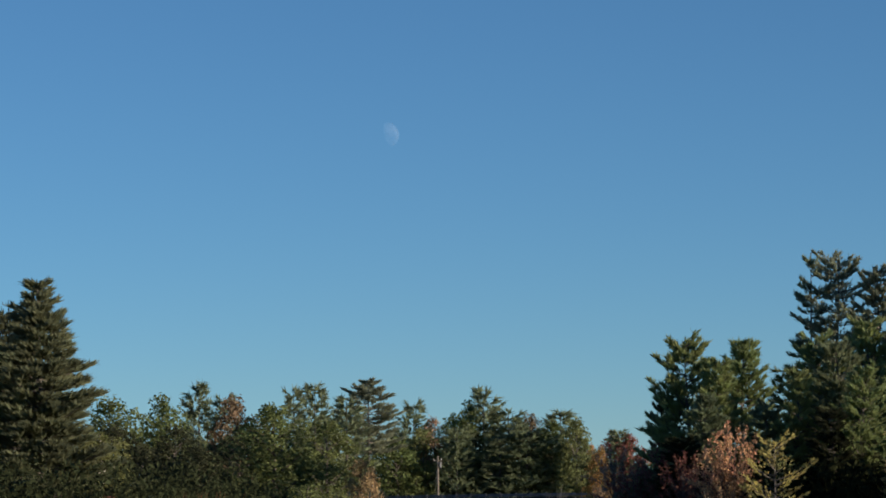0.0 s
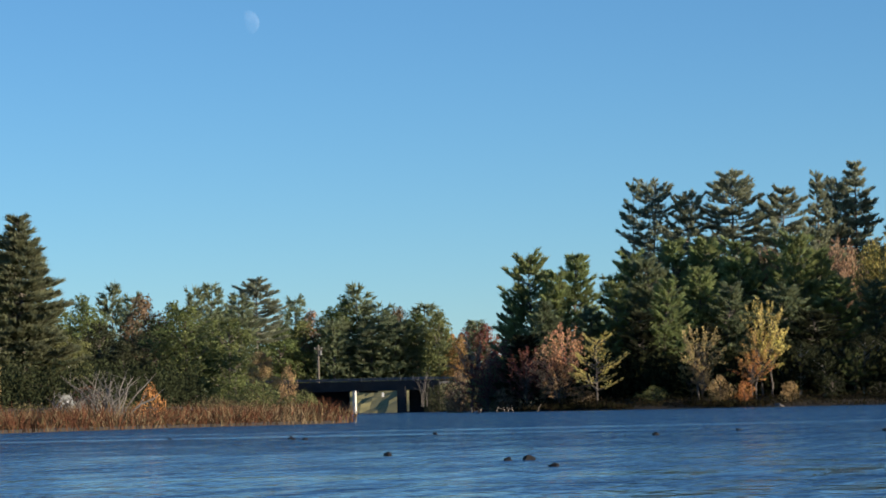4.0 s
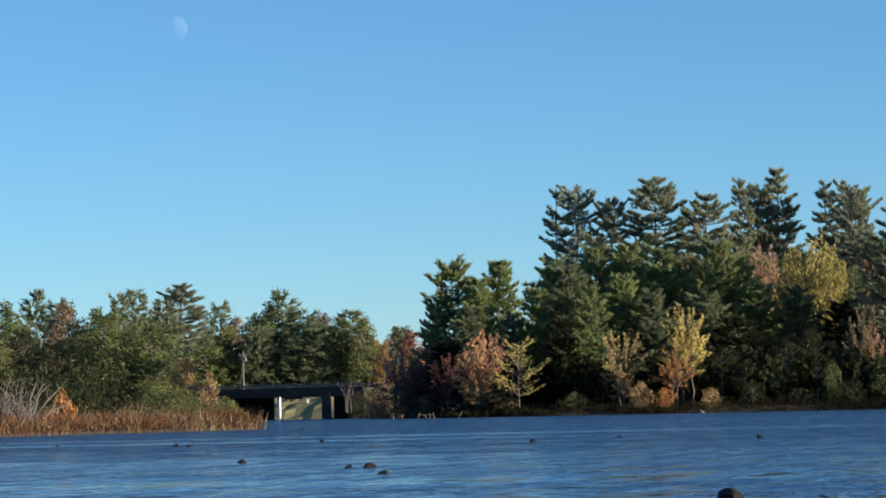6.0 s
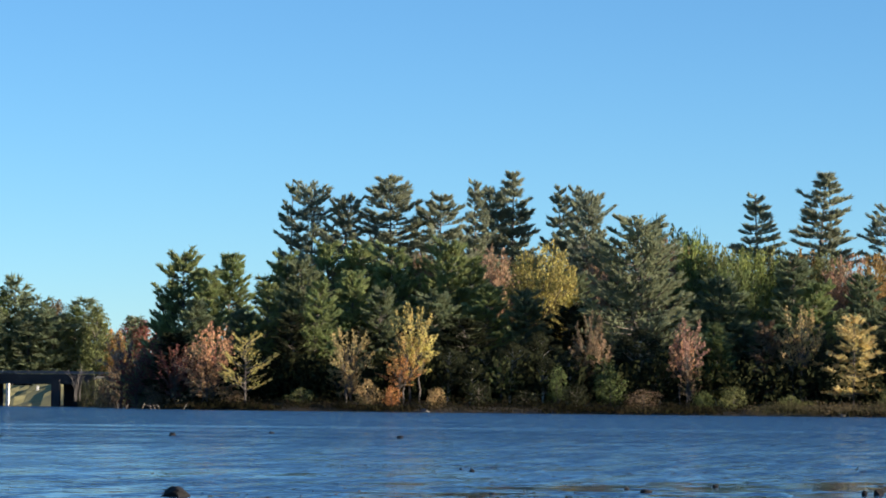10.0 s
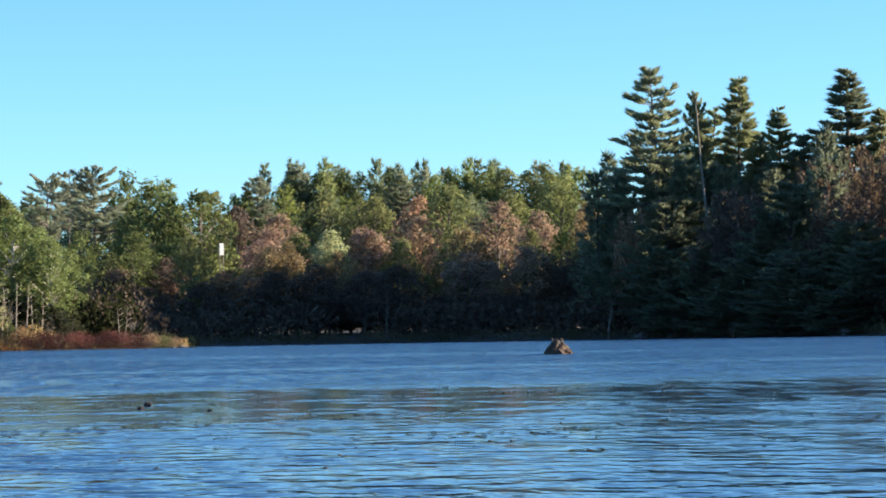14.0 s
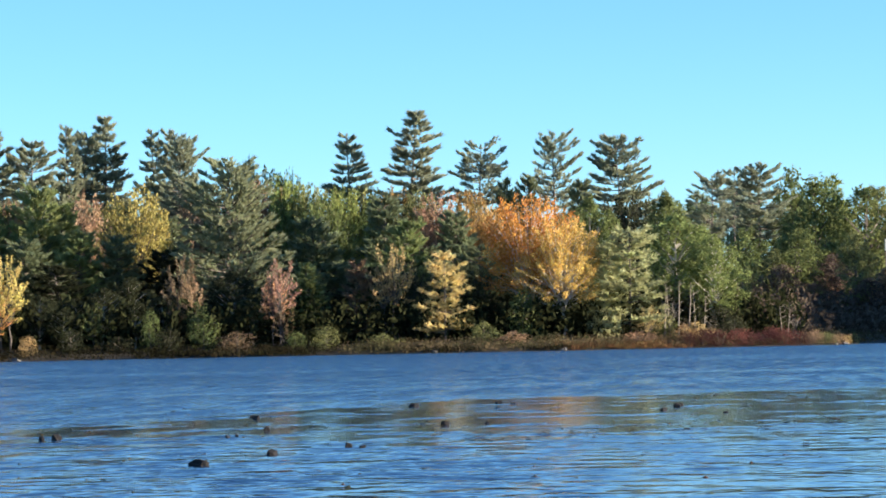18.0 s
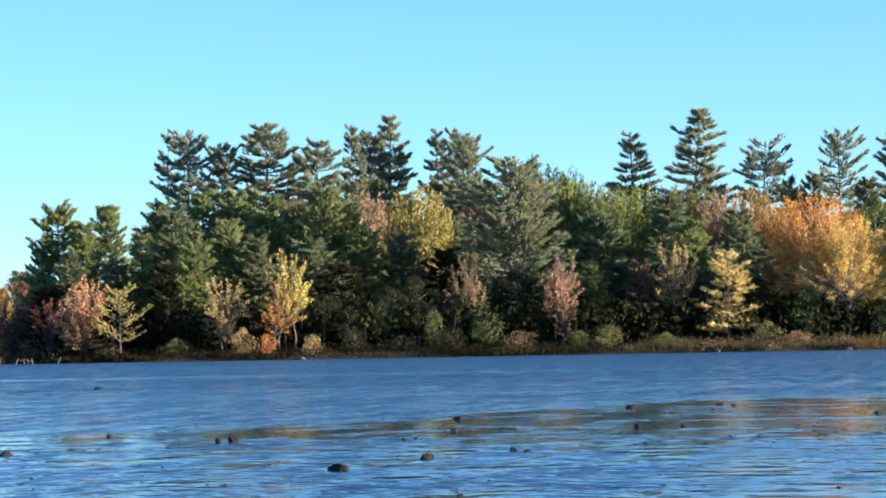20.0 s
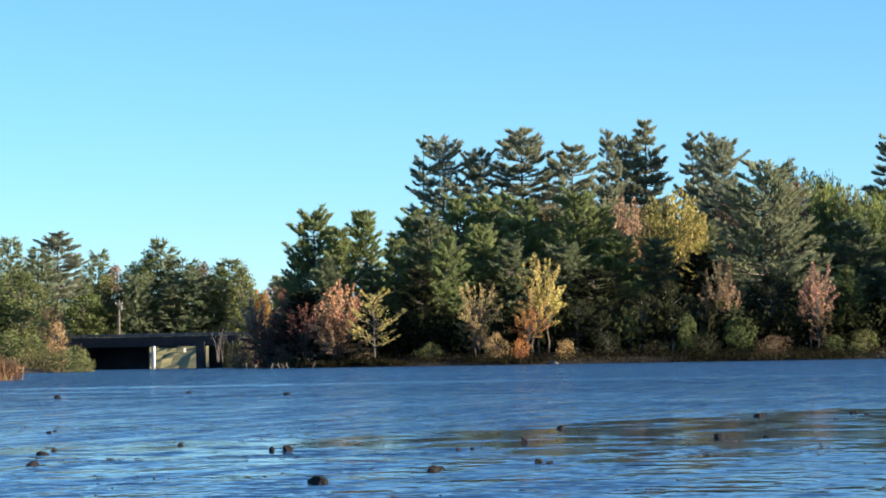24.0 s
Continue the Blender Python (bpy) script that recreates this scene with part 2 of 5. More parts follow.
M_STICKS = surface("old_sticks", (0.022, 0.015, 0.012), (0.10, 0.06, 0.035), 3, 6)
M_GRASS = surface("dry_bank_grass", (0.16, 0.15, 0.06), (0.36, 0.32, 0.14), 0.3, 12)
M_REED = patchwork("marsh_reeds", [(0.04, 0.026, 0.014), (0.11, 0.048, 0.03), (0.155, 0.07, 0.04), (0.08, 0.068, 0.035), (0.27, 0.20, 0.12)], 0.3)
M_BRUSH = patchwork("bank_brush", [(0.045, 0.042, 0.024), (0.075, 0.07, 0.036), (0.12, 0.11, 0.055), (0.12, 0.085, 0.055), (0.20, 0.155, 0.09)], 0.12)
# shaded copy of the bank brush: the shade is in the colours
M_SHADE_BRUSH = patchwork("shade_tinted_brush", [(0.006, 0.006, 0.004), (0.013, 0.012, 0.007), (0.022, 0.024, 0.011), (0.028, 0.02, 0.013), (0.042, 0.037, 0.02)], 0.12)
M_RUSTY = patchwork("rusty_grass", [(0.04, 0.035, 0.018), (0.10, 0.05, 0.03), (0.19, 0.085, 0.045), (0.09, 0.085, 0.035), (0.23, 0.14, 0.06)], 0.22)
M_MUD = surface("mud", (0.02, 0.016, 0.012), (0.05, 0.04, 0.03), 0.5, 10)
M_PAD = patchwork("water_weed", [(0.012, 0.013, 0.01), (0.04, 0.04, 0.018), (0.07, 0.04, 0.022)], 0.3, 0.0)
M_WATER = water_material()

COLOURS = {
    "pine": (0.205, 0.24, 0.14), "bigpine": (0.3, 0.325, 0.2), "young": (0.265, 0.31, 0.135), "spruce": (0.2, 0.212, 0.125), "skypine": (0.3, 0.325, 0.225), "olivepine": (0.29, 0.31, 0.165),
    "green": (0.142, 0.172, 0.068), "dark": (0.066, 0.072, 0.042), "olive": (0.185, 0.2, 0.085), "lime": (0.225, 0.262, 0.085), "sage": (0.4, 0.415, 0.22),
    "yellow": (0.36, 0.305, 0.11), "yellow2": (0.6, 0.54, 0.2), "paleyellow": (0.62, 0.53, 0.24), "gold": (0.50, 0.35, 0.14), "gold2": (0.54, 0.45, 0.16), "amber": (0.34, 0.22, 0.09),
    # gloom: hollow shade under the wood, put into the leaf colour
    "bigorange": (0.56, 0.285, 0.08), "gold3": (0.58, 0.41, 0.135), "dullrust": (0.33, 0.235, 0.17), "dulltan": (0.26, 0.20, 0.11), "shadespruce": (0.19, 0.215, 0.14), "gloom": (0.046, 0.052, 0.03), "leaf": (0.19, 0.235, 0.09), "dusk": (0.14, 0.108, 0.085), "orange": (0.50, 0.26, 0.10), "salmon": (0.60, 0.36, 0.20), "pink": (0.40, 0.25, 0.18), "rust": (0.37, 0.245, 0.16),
    "brick": (0.27, 0.12, 0.10), "brown": (0.215, 0.155, 0.10), "darkred": (0.085, 0.035, 0.034), "maroon": (0.19, 0.082, 0.07), "tan": (0.38, 0.27, 0.14), "straw": (0.46, 0.35, 0.17), "pale": (0.30, 0.31, 0.18), "grey": (0.24, 0.21, 0.17),
}


# ---- mesh helpers ----
def mesh_of(name, verts, faces, mat):
    me = bpy.data.meshes.new(name)
    me.from_pydata(verts, [], faces)
    me.materials.append(mat)
    me.validate()
    return me


def part(name, me, parent, label=""):
    ob = new(name, me)
    ob.parent = parent
    return tagged(ob, label)


def box_bm(bm, x0, x1, y0, y1, z0, z1, bevel=0.0):
    r = bmesh.ops.create_cube(bm, size=1)
    for v in r["verts"]:
        v.co = Vector(((x0 + x1) / 2 + v.co.x * (x1 - x0), (y0 + y1) / 2 + v.co.y * (y1 - y0), (z0 + z1) / 2 + v.co.z * (z1 - z0)))
    if bevel:
        edges = list({e for v in r["verts"] for e in v.link_edges})
        bmesh.ops.bevel(bm, geom=edges, offset=bevel, segments=2, affect="EDGES")


def from_bm(name, bm, mat, smooth=False):
    me = bpy.data.meshes.new(name)
    bm.to_mesh(me)
    bm.free()
    me.materials.append(mat)
    if smooth:
        me.shade_smooth()
    return me


def box_mesh(name, x0, x1, y0, y1, z0, z1, mat, bevel=0.0):
    bm = bmesh.new()
    box_bm(bm, x0, x1, y0, y1, z0, z1, bevel)
    return from_bm(name, bm, mat)


class Cloud:
    """Collects vertices and faces."""

    def __init__(self):
        self.v, self.f = [], []

    def tube(self, pts, radii, sides=5):
        base = len(self.v)
        for k, (p, r) in enumerate(zip(pts, radii)):
            a, b = pts[max(k - 1, 0)], pts[min(k + 1, len(pts) - 1)]
            d = (Vector(b) - Vector(a)).normalized()
            u = d.orthogonal().normalized()
            w = d.cross(u)
            for s in range(sides):
                ang = 2 * math.pi * s / sides
                self.v.append(Vector(p) + (u * math.cos(ang) + w * math.sin(ang)) * r)
        for k in range(len(pts) - 1):
            for s in range(sides):
                i, j = base + k * sides + s, base + k * sides + (s + 1) % sides
                self.f.append((i, j, j + sides, i + sides))
        self.f.append(tuple(base + (len(pts) - 1) * sides + s for s in range(sides)))

    def needle(self, p, d, length, width, rng):
        side = d.cross(Vector((rng.gauss(0, 1), rng.gauss(0, 1), rng.gauss(0, 1)))).normalized() * width
        k = len(self.v)
        self.v += [p - side * 0.5, p + side * 0.5, p + d * length]
        self.f.append((k, k + 1, k + 2))

    def leaf(self, p, out, size, rng):
        n = (out * 0.9 + Vector((rng.gauss(0, 1), rng.gauss(0, 1), rng.gauss(0, 1))) * 0.5).normalized()
        u = n.orthogonal().normalized()
        u.rotate(Matrix.Rotation(rng.uniform(0, 6.28), 3, n))
        w = n.cross(u)
        a, b = size * rng.uniform(0.7, 1.2), size * rng.uniform(0.35, 0.6)
        k = len(self.v)
        self.v += [p - u * a * 0.5, p + w * b * 0.5 + n * size * 0.12, p + u * a * 0.5, p - w * b * 0.5 + n * size * 0.12]
        self.f.append((k, k + 1, k + 2, k + 3))

    def blade(self, p, d, size, rng):
        side = d.cross(Vector((rng.gauss(0, 1), rng.gauss(0, 1), rng.gauss(0, 1)))).normalized() * size * rng.uniform(0.2, 0.34)
        k = len(self.v)
        self.v += [p, p + d * size * 0.5 + side, p + d * size, p + d * size * 0.45 - side]
        self.f.append((k, k + 1, k + 2, k + 3))

    def mesh(self, name, mat):
        return mesh_of(name, self.v, self.f, mat)


# ---- lie of the land ----
LAKE = [(-95, -40), (95, -40), (150, 60), (178, 180), (205, 270), (222, 340), (226, 385), (222, 412), (208, 440), (190, 455), (165, 450), (148, 425), (135.6, 380),
        (123.2, 343.5), (120, 338), (100, 333), (85, 331), (60, 334), (40, 337), (25, 338), (8, 342), (-4, 349), (-9, 420), (-14, 520), (-17, 640),
        (-52, 640), (-50, 520), (-37, 400), (-26, 300), (-60, 285), (-105, 250), (-140, 120)]
_a = np.array(LAKE, float)
_b = np.roll(_a, -1, 0)


def inland(x, y):
    """Distance from the water's edge: positive on land."""
    p = np.stack([np.asarray(x, float), np.asarray(y, float)], -1)
    d = _b - _a
    t = np.clip(((p[..., None, :] - _a) * d).sum(-1) / (d * d).sum(-1), 0, 1)
    near = np.sqrt((((p[..., None, :] - _a) - t[..., None] * d) ** 2).sum(-1)).min(-1)
    cross = (_a[:, 1] > p[..., 1, None]) != (_b[:, 1] > p[..., 1, None])
    xs = _a[:, 0] + (p[..., 1, None] - _a[:, 1]) * d[:, 0] / np.where(d[:, 1] == 0, 1e-9, d[:, 1])
    inside = (cross & (p[..., 0, None] < xs)).sum(-1) % 2 == 1
    return np.where(inside, -near, near)


def ground_z(x, y):
    d = inland(x, y)
    land = 0.05 + 1.1 * np.clip(d / 9, 0, 1) + 0.012 * np.clip(d, 0, 400)
    far = np.clip((np.asarray(y) - 560) / 200, 0, 1) * np.clip((np.asarray(x) - 120) / 80, 0, 1) * 16
    return np.where(d > 0, land + far, np.maximum(-1.2, d * 0.15 - 0.1))


def land():
    xs = np.concatenate([np.linspace(-3500, -420, 14), np.arange(-400, 521, 8.0), np.linspace(560, 3500, 14)])
    ys = np.concatenate([np.linspace(-1500, -120, 8), np.arange(-100, 861, 8.0), np.linspace(900, 4200, 14)])
    gx, gy = np.meshgrid(xs, ys)
    gz = ground_z(gx, gy)
    w = len(xs)
    verts = np.stack([gx, gy, gz], -1).reshape(-1, 3).tolist()
    faces = [(j * w + i, j * w + i + 1, (j + 1) * w + i + 1, (j + 1) * w + i) for j in range(len(ys) - 1) for i in range(w - 1)]
    me = mesh_of("ground", verts, faces, M_GROUND)
    me.shade_smooth()
    tagged(new("ground", me), "leaf-strewn forest floor rising gently from the lake", "ground", kind="structure")


land()
me = mesh_of("water", [(-160, -60, 0), (290, -60, 0), (290, 660, 0), (-160, 660, 0)], [(0, 1, 2, 3)], M_WATER)
tagged(new("water", me), "wind-rippled blue lake reflecting the sky", "lake", kind="structure")


# ---- trees ----
def pine_meshes(seed, h, r, low, limbs, tufts, droop, dense, flat=1.0, whorl=0, coarse=1.0):
    """Trunk with limbs, and needles in tufts along the limbs. Crown from low (share of the height) to the top."""
    rng = random.Random(seed)
    wood, crown = Cloud(), Cloud()
    bend = (rng.uniform(-0.25, 0.25), rng.uniform(-0.25, 0.25))

    def stem(z):
        k = z / h
        return Vector((bend[0] * math.sin(3 * k) * h * 0.03, bend[1] * math.sin(2.4 * k) * h * 0.03, z))

    wood.tube([stem(h * k / 7) for k in range(8)], [0.012 * h * (1 - 0.92 * k / 7) + 0.02 for k in range(8)], 6)
    gaps = [rng.uniform(0.72, 1.25) if dense <= 0 else rng.uniform(0.88, 1.12) for _ in range(9)]
    blunt = 0.04 if dense > 0.9 else 0.1 if dense > 0.7 else 0.18
    for i in range(limbs):
        k = (i + rng.random()) / limbs
        if whorl:
            k = (i // whorl + 0.5 + rng.gauss(0, 0.2)) * whorl / limbs
        z = h * (low + (0.985 - low) * k)
        k = min(max(k, 0.01), 0.99)
        shape = (1 - k) ** dense if dense > 0 else math.sin(math.pi * min(1, 0.18 + 0.86 * k)) ** 0.7
        length = r * (blunt + (1.13 - blunt) * shape) * gaps[min(8, max(0, int(k * 8.99)))] * (rng.uniform(0.55, 1.25) if whorl else rng.uniform(0.75, 1.15))
        a = i * 2.4 + rng.uniform(-0.5, 0.5)
        d = Vector((math.cos(a), math.sin(a), 0))
        p0 = stem(z)
        rise = (0.55 * k + droop) * length
        pts = [p0, p0 + d * length * 0.45 + Vector((0, 0, rise * 0.2)), p0 + d * length + Vector((0, 0, rise * 0.75 + 0.06 * length))]
        if i % 2 == 0 or dense <= 0:
            wood.tube(pts, [0.02 + 0.018 * length, 0.015 + 0.01 * length, 0.015], 3)
        many = max(3, int(tufts * (0.35 + 0.65 * length / r)))
        for j in range(many):
            s = rng.uniform(0.22, 1.05) ** 0.8
            p = pts[0].lerp(pts[1], s / 0.45) if s < 0.45 else pts[1].lerp(pts[2], (s - 0.45) / 0.55)
            side = d.cross(Vector((0, 0, 1))) * rng.uniform(-1, 1) * length * 0.34 * (0.4 + s * 0.6)
            p = p + side + Vector((0, 0, rng.uniform(-0.12, 0.3) * flat))
            spray = (d * rng.uniform(0.3, 1.0) + Vector((rng.gauss(0, 0.3), rng.gauss(0, 0.3), rng.uniform(0.1, 0.8) * flat)) + side.normalized() * 0.45).normalized()
            for q in range(7):
                n = (spray + Vector((rng.gauss(0, 0.38), rng.gauss(0, 0.38), rng.gauss(0.05, 0.34)))).normalized()
                crown.needle(p + n * rng.uniform(-0.1, 0.25), n, coarse * rng.uniform(0.5, 1.0), coarse * rng.uniform(0.13, 0.24), rng)
    return wood.mesh("trunk", M_BARK), crown.mesh("crown", M_NEEDLE)


def broad_meshes(seed, h, r, low, blobs, leaves, size, bark, gaunt=0.0, lumps=(0.30, 0.50)):
    """Trunk that forks into limbs, each ending in an uneven mass of leaves."""
    rng = random.Random(seed)
    wood, crown = Cloud(), Cloud()
    fork = h * (low + 0.08)
    lean = Vector((rng.uniform(-0.05, 0.05) * h, rng.uniform(-0.05, 0.05) * h, 0))
    top = Vector((0, 0, h * 0.86)) + lean
    wood.tube([Vector((0, 0, 0)), Vector((0, 0, fork)) + lean * 0.3, Vector((0, 0, h * 0.6)) + lean * 0.7, top], [0.016 * h + 0.03, 0.012 * h + 0.02, 0.006 * h + 0.015, 0.015], 6)
    total = 0
    centres = []
    for i in range(blobs):
        k = (i + 0.5) / blobs
        z = h * (low + 0.10 + (0.84 - low) * k)
        wide = r * math.sin(math.pi * (0.17 + 0.75 * k)) ** 0.8
        a = i * 2.4 + rng.uniform(-0.6, 0.6)
        off = wide * rng.uniform(0.35, 1.1 - 0.8 * lumps[1]) * (1 if k < 0.9 else 0.3)
        c = Vector((math.cos(a) * off, math.sin(a) * off, z)) + lean * k
        br = r * rng.uniform(*lumps) * (1.0 if k < 0.85 else 0.8)
        centres.append((c, br))
        p0 = Vector((0, 0, max(fork * 0.8, z - off * 0.9))) + lean * k * 0.7
        wood.tube([p0, p0.lerp(c, 0.55) + Vector((0, 0, 0.1 * off)), c + Vector((0, 0, br * 0.4))], [0.004 * h + 0.03, 0.003 * h + 0.02, 0.012], 3)
        total += br * br
    for c, br in centres:
        for j in range(int(leaves * br * br / total)):
            d = Vector((rng.gauss(0, 1), rng.gauss(0, 1), rng.gauss(0, 0.9) + 0.1)).normalized()
            lump = 1 + 0.28 * noise.noise(c + d * 2.1) * 2
            p = c + d * br * lump * rng.uniform(0.55, 1.08) ** 0.7 * (1 - gaunt * rng.random())
            p.z = c.z + (p.z - c.z) * 0.85
            crown.leaf(p, d, size * rng.uniform(0.7, 1.25), rng)
    return wood.mesh("trunk", bark), crown.mesh("crown", M_LEAF)


def limb_point(pts, s):
    """A point at share s along a limb of three points."""
    return pts[0].lerp(pts[1], s / 0.5) if s < 0.5 else pts[1].lerp(pts[2], (s - 0.5) / 0.5)


def plume_pine(seed, h, r, low, whorls, per, shape, lift, full=1.0, lean=0.0, lopsided=0.0, fine=1.0):
    """White pine: whorls of long limbs, each carrying a dense brush of needles that sweeps up at its tip."""
    rng = random.Random(seed)
    wood, crown = Cloud(), Cloud()
    bend = (rng.uniform(-0.6, 0.6), rng.uniform(-0.6, 0.6))

    def stem(z):
        k = z / h
        return Vector((bend[0] * math.sin(4 * k) + lean * h * k * k, bend[1] * math.sin(3 * k), z))

    def wide(k):
        if shape == "cone":
            return 0.10 + 0.95 * (1 - k) ** 0.75
        if shape == "point":
            return 0.06 + 0.96 * (1 - k) ** 0.85
        if shape == "spire":
            return 0.12 + 0.92 * (1 - k) ** 0.52
        if shape == "flat":
            return 0.30 + 0.75 * math.sin(math.pi * (0.20 + 0.62 * k))
        if shape == "round":
            return 0.12 + 0.92 * math.sin(math.pi * (0.30 + 0.66 * k)) ** 0.8
        return 0.25 + 0.75 * abs(math.sin(5.3 * k + seed)) * (1.05 - k * 0.6)

    wood.tube([stem(h * k / 9) for k in range(10)], [0.011 * h * (1 - 0.93 * k / 9) + 0.02 for k in range(10)], 7)
    for w in range(whorls):
        k = min(0.985, max(0.0, (w + 0.4 + rng.gauss(0, 0.16)) / whorls))
        z = h * (low + (0.985 - low) * k)
        tier = rng.uniform(0.72, 1.15)
        turn0 = rng.uniform(0, 6.28)
        for b in range(per):
            if rng.random() < 0.12:
                continue
            a = turn0 + 6.283 * b / per + rng.gauss(0, 0.25)
            d = Vector((math.cos(a), math.sin(a), 0))
            length = r * wide(k) * tier * rng.uniform(0.65, 1.15) * (1 - lopsided * d.x)
            if length < 0.25:
                continue
            rise = lift + 0.3 * k * k + rng.gauss(0, 0.09)
            p0 = stem(z + rng.gauss(0, 0.25) * h * (1 - low) / whorls)
            pts = [p0, p0 + d * length * 0.52 + Vector((0, 0, length * (0.5 * rise - 0.05))), p0 + d * length + Vector((0, 0, length * (rise + 0.10)))]
            wood.tube(pts, [0.03 + 0.016 * length, 0.02 + 0.009 * length, 0.012], 4)
            across = d.cross(Vector((0, 0, 1)))
            for j in range(int(full * (5 + 7.5 * length))):
                s = 0.24 + 0.76 * rng.random() ** 0.75
                off = rng.gauss(0, 0.21) * length * (1.2 - s) + rng.gauss(0, 0.14)
                p = limb_point(pts, s) + across * off + Vector((0, 0, rng.uniform(-0.06, 0.16)))
                axis = (d * 0.75 + across * (0.55 if off > 0 else -0.55) * min(1.0, abs(off) * 1.6) + Vector((0, 0, 0.5 + 0.4 * k))).normalized()
                for q in range(8):
                    n = (axis + Vector((rng.gauss(0, 0.26), rng.gauss(0, 0.26), rng.gauss(0, 0.22)))).normalized()
                    crown.needle(p + n * rng.uniform(-0.05, 0.15), n, fine * rng.uniform(0.35, 0.7), fine * rng.uniform(0.09, 0.17), rng)
    tip = stem(h * 0.965)
    for j in range(9):
        p = tip + Vector((rng.gauss(0, 0.08), rng.gauss(0, 0.08), rng.uniform(-0.01 * h, 0.028 * h)))
        for q in range(6):
            n = Vector((rng.gauss(0, 0.24), rng.gauss(0, 0.24), 1)).normalized()
            crown.needle(p, n, rng.uniform(0.3, 0.55), 0.11, rng)
    return wood.mesh("trunk", M_BARK), crown.mesh("crown", M_NEEDLE)


def spray_tree(seed, h, r, low, limbs, leaves, size, bark, shape=0.8, up=0.8, hollow=0.35, ragged=0.16, loose=0.62):
    """Broadleaf tree whose limbs fan up and out of the trunk, with leaves strung along the twigs to an uneven dome."""
    rng = random.Random(seed)
    wood, crown = Cloud(), Cloud()
    lean = Vector((rng.uniform(-0.04, 0.04) * h, 0, 0))
    fork = h * low
    wood.tube([Vector((0, 0, 0)), Vector((0.02 * h, 0, fork * 0.6)), Vector((0, 0, fork)) + lean, Vector((0, 0, h * 0.8)) + lean * 2], [0.013 * h + 0.03, 0.011 * h + 0.03, 0.008 * h + 0.02, 0.02], 7)
    for i in range(limbs):
        k = (i + rng.random()) / limbs
        a = i * 2.4 + rng.uniform(-0.4, 0.4)
        # tips spread evenly over the dome, from its skirt to its top
        polar = math.acos(1 - 1.25 * k if k < 0.8 else 0.0) if k < 0.8 else math.pi * (0.5 + 0.16 * (k - 0.8) / 0.2)
        swell = 1 + ragged * noise.noise(Vector((math.cos(a) * 1.4, math.sin(a) * 1.4, polar * 1.6 + seed))) * 2
        reach = r * math.sin(polar) ** shape * swell
        mid = h * (low + (1 - low) * 0.42)
        tip = Vector((math.cos(a) * reach, math.sin(a) * reach, mid + (h - mid) * math.cos(polar) * (0.92 + 0.08 * swell))) + lean
        p0 = Vector((0, 0, fork + (h * 0.62 - fork) * rng.random() * (1 - 0.5 * k))) + lean
        if p0.z > tip.z:
            p0.z = max(fork * 0.8, tip.z - 0.05 * h)
        bow = p0.lerp(tip, 0.5) + Vector((0, 0, 0.03 * h * rng.uniform(-0.5, 1.5)))
        pts = [p0, bow, tip]
        wood.tube(pts, [0.02 + 0.004 * h, 0.015 + 0.002 * h, 0.01], 4)
        out = (tip - bow).normalized()
        for j in range(int(leaves / limbs)):
            s = hollow + (1.04 - hollow) * rng.random() ** 0.65
            spread = (0.10 + 0.20 * min(s, 1.25 - s)) * r * loose
            p = limb_point(pts, s) + Vector((rng.gauss(0, spread * 0.55), rng.gauss(0, spread * 0.55), rng.gauss(0, spread * 0.5)))
            n = (out * 0.7 + Vector((rng.gauss(0, 0.45), rng.gauss(0, 0.45), up * rng.uniform(0.2, 1.0)))).normalized()
            crown.blade(p, n, size * rng.uniform(0.7, 1.4), rng)
    return wood.mesh("trunk", bark), crown.mesh("crown", M_LEAF)


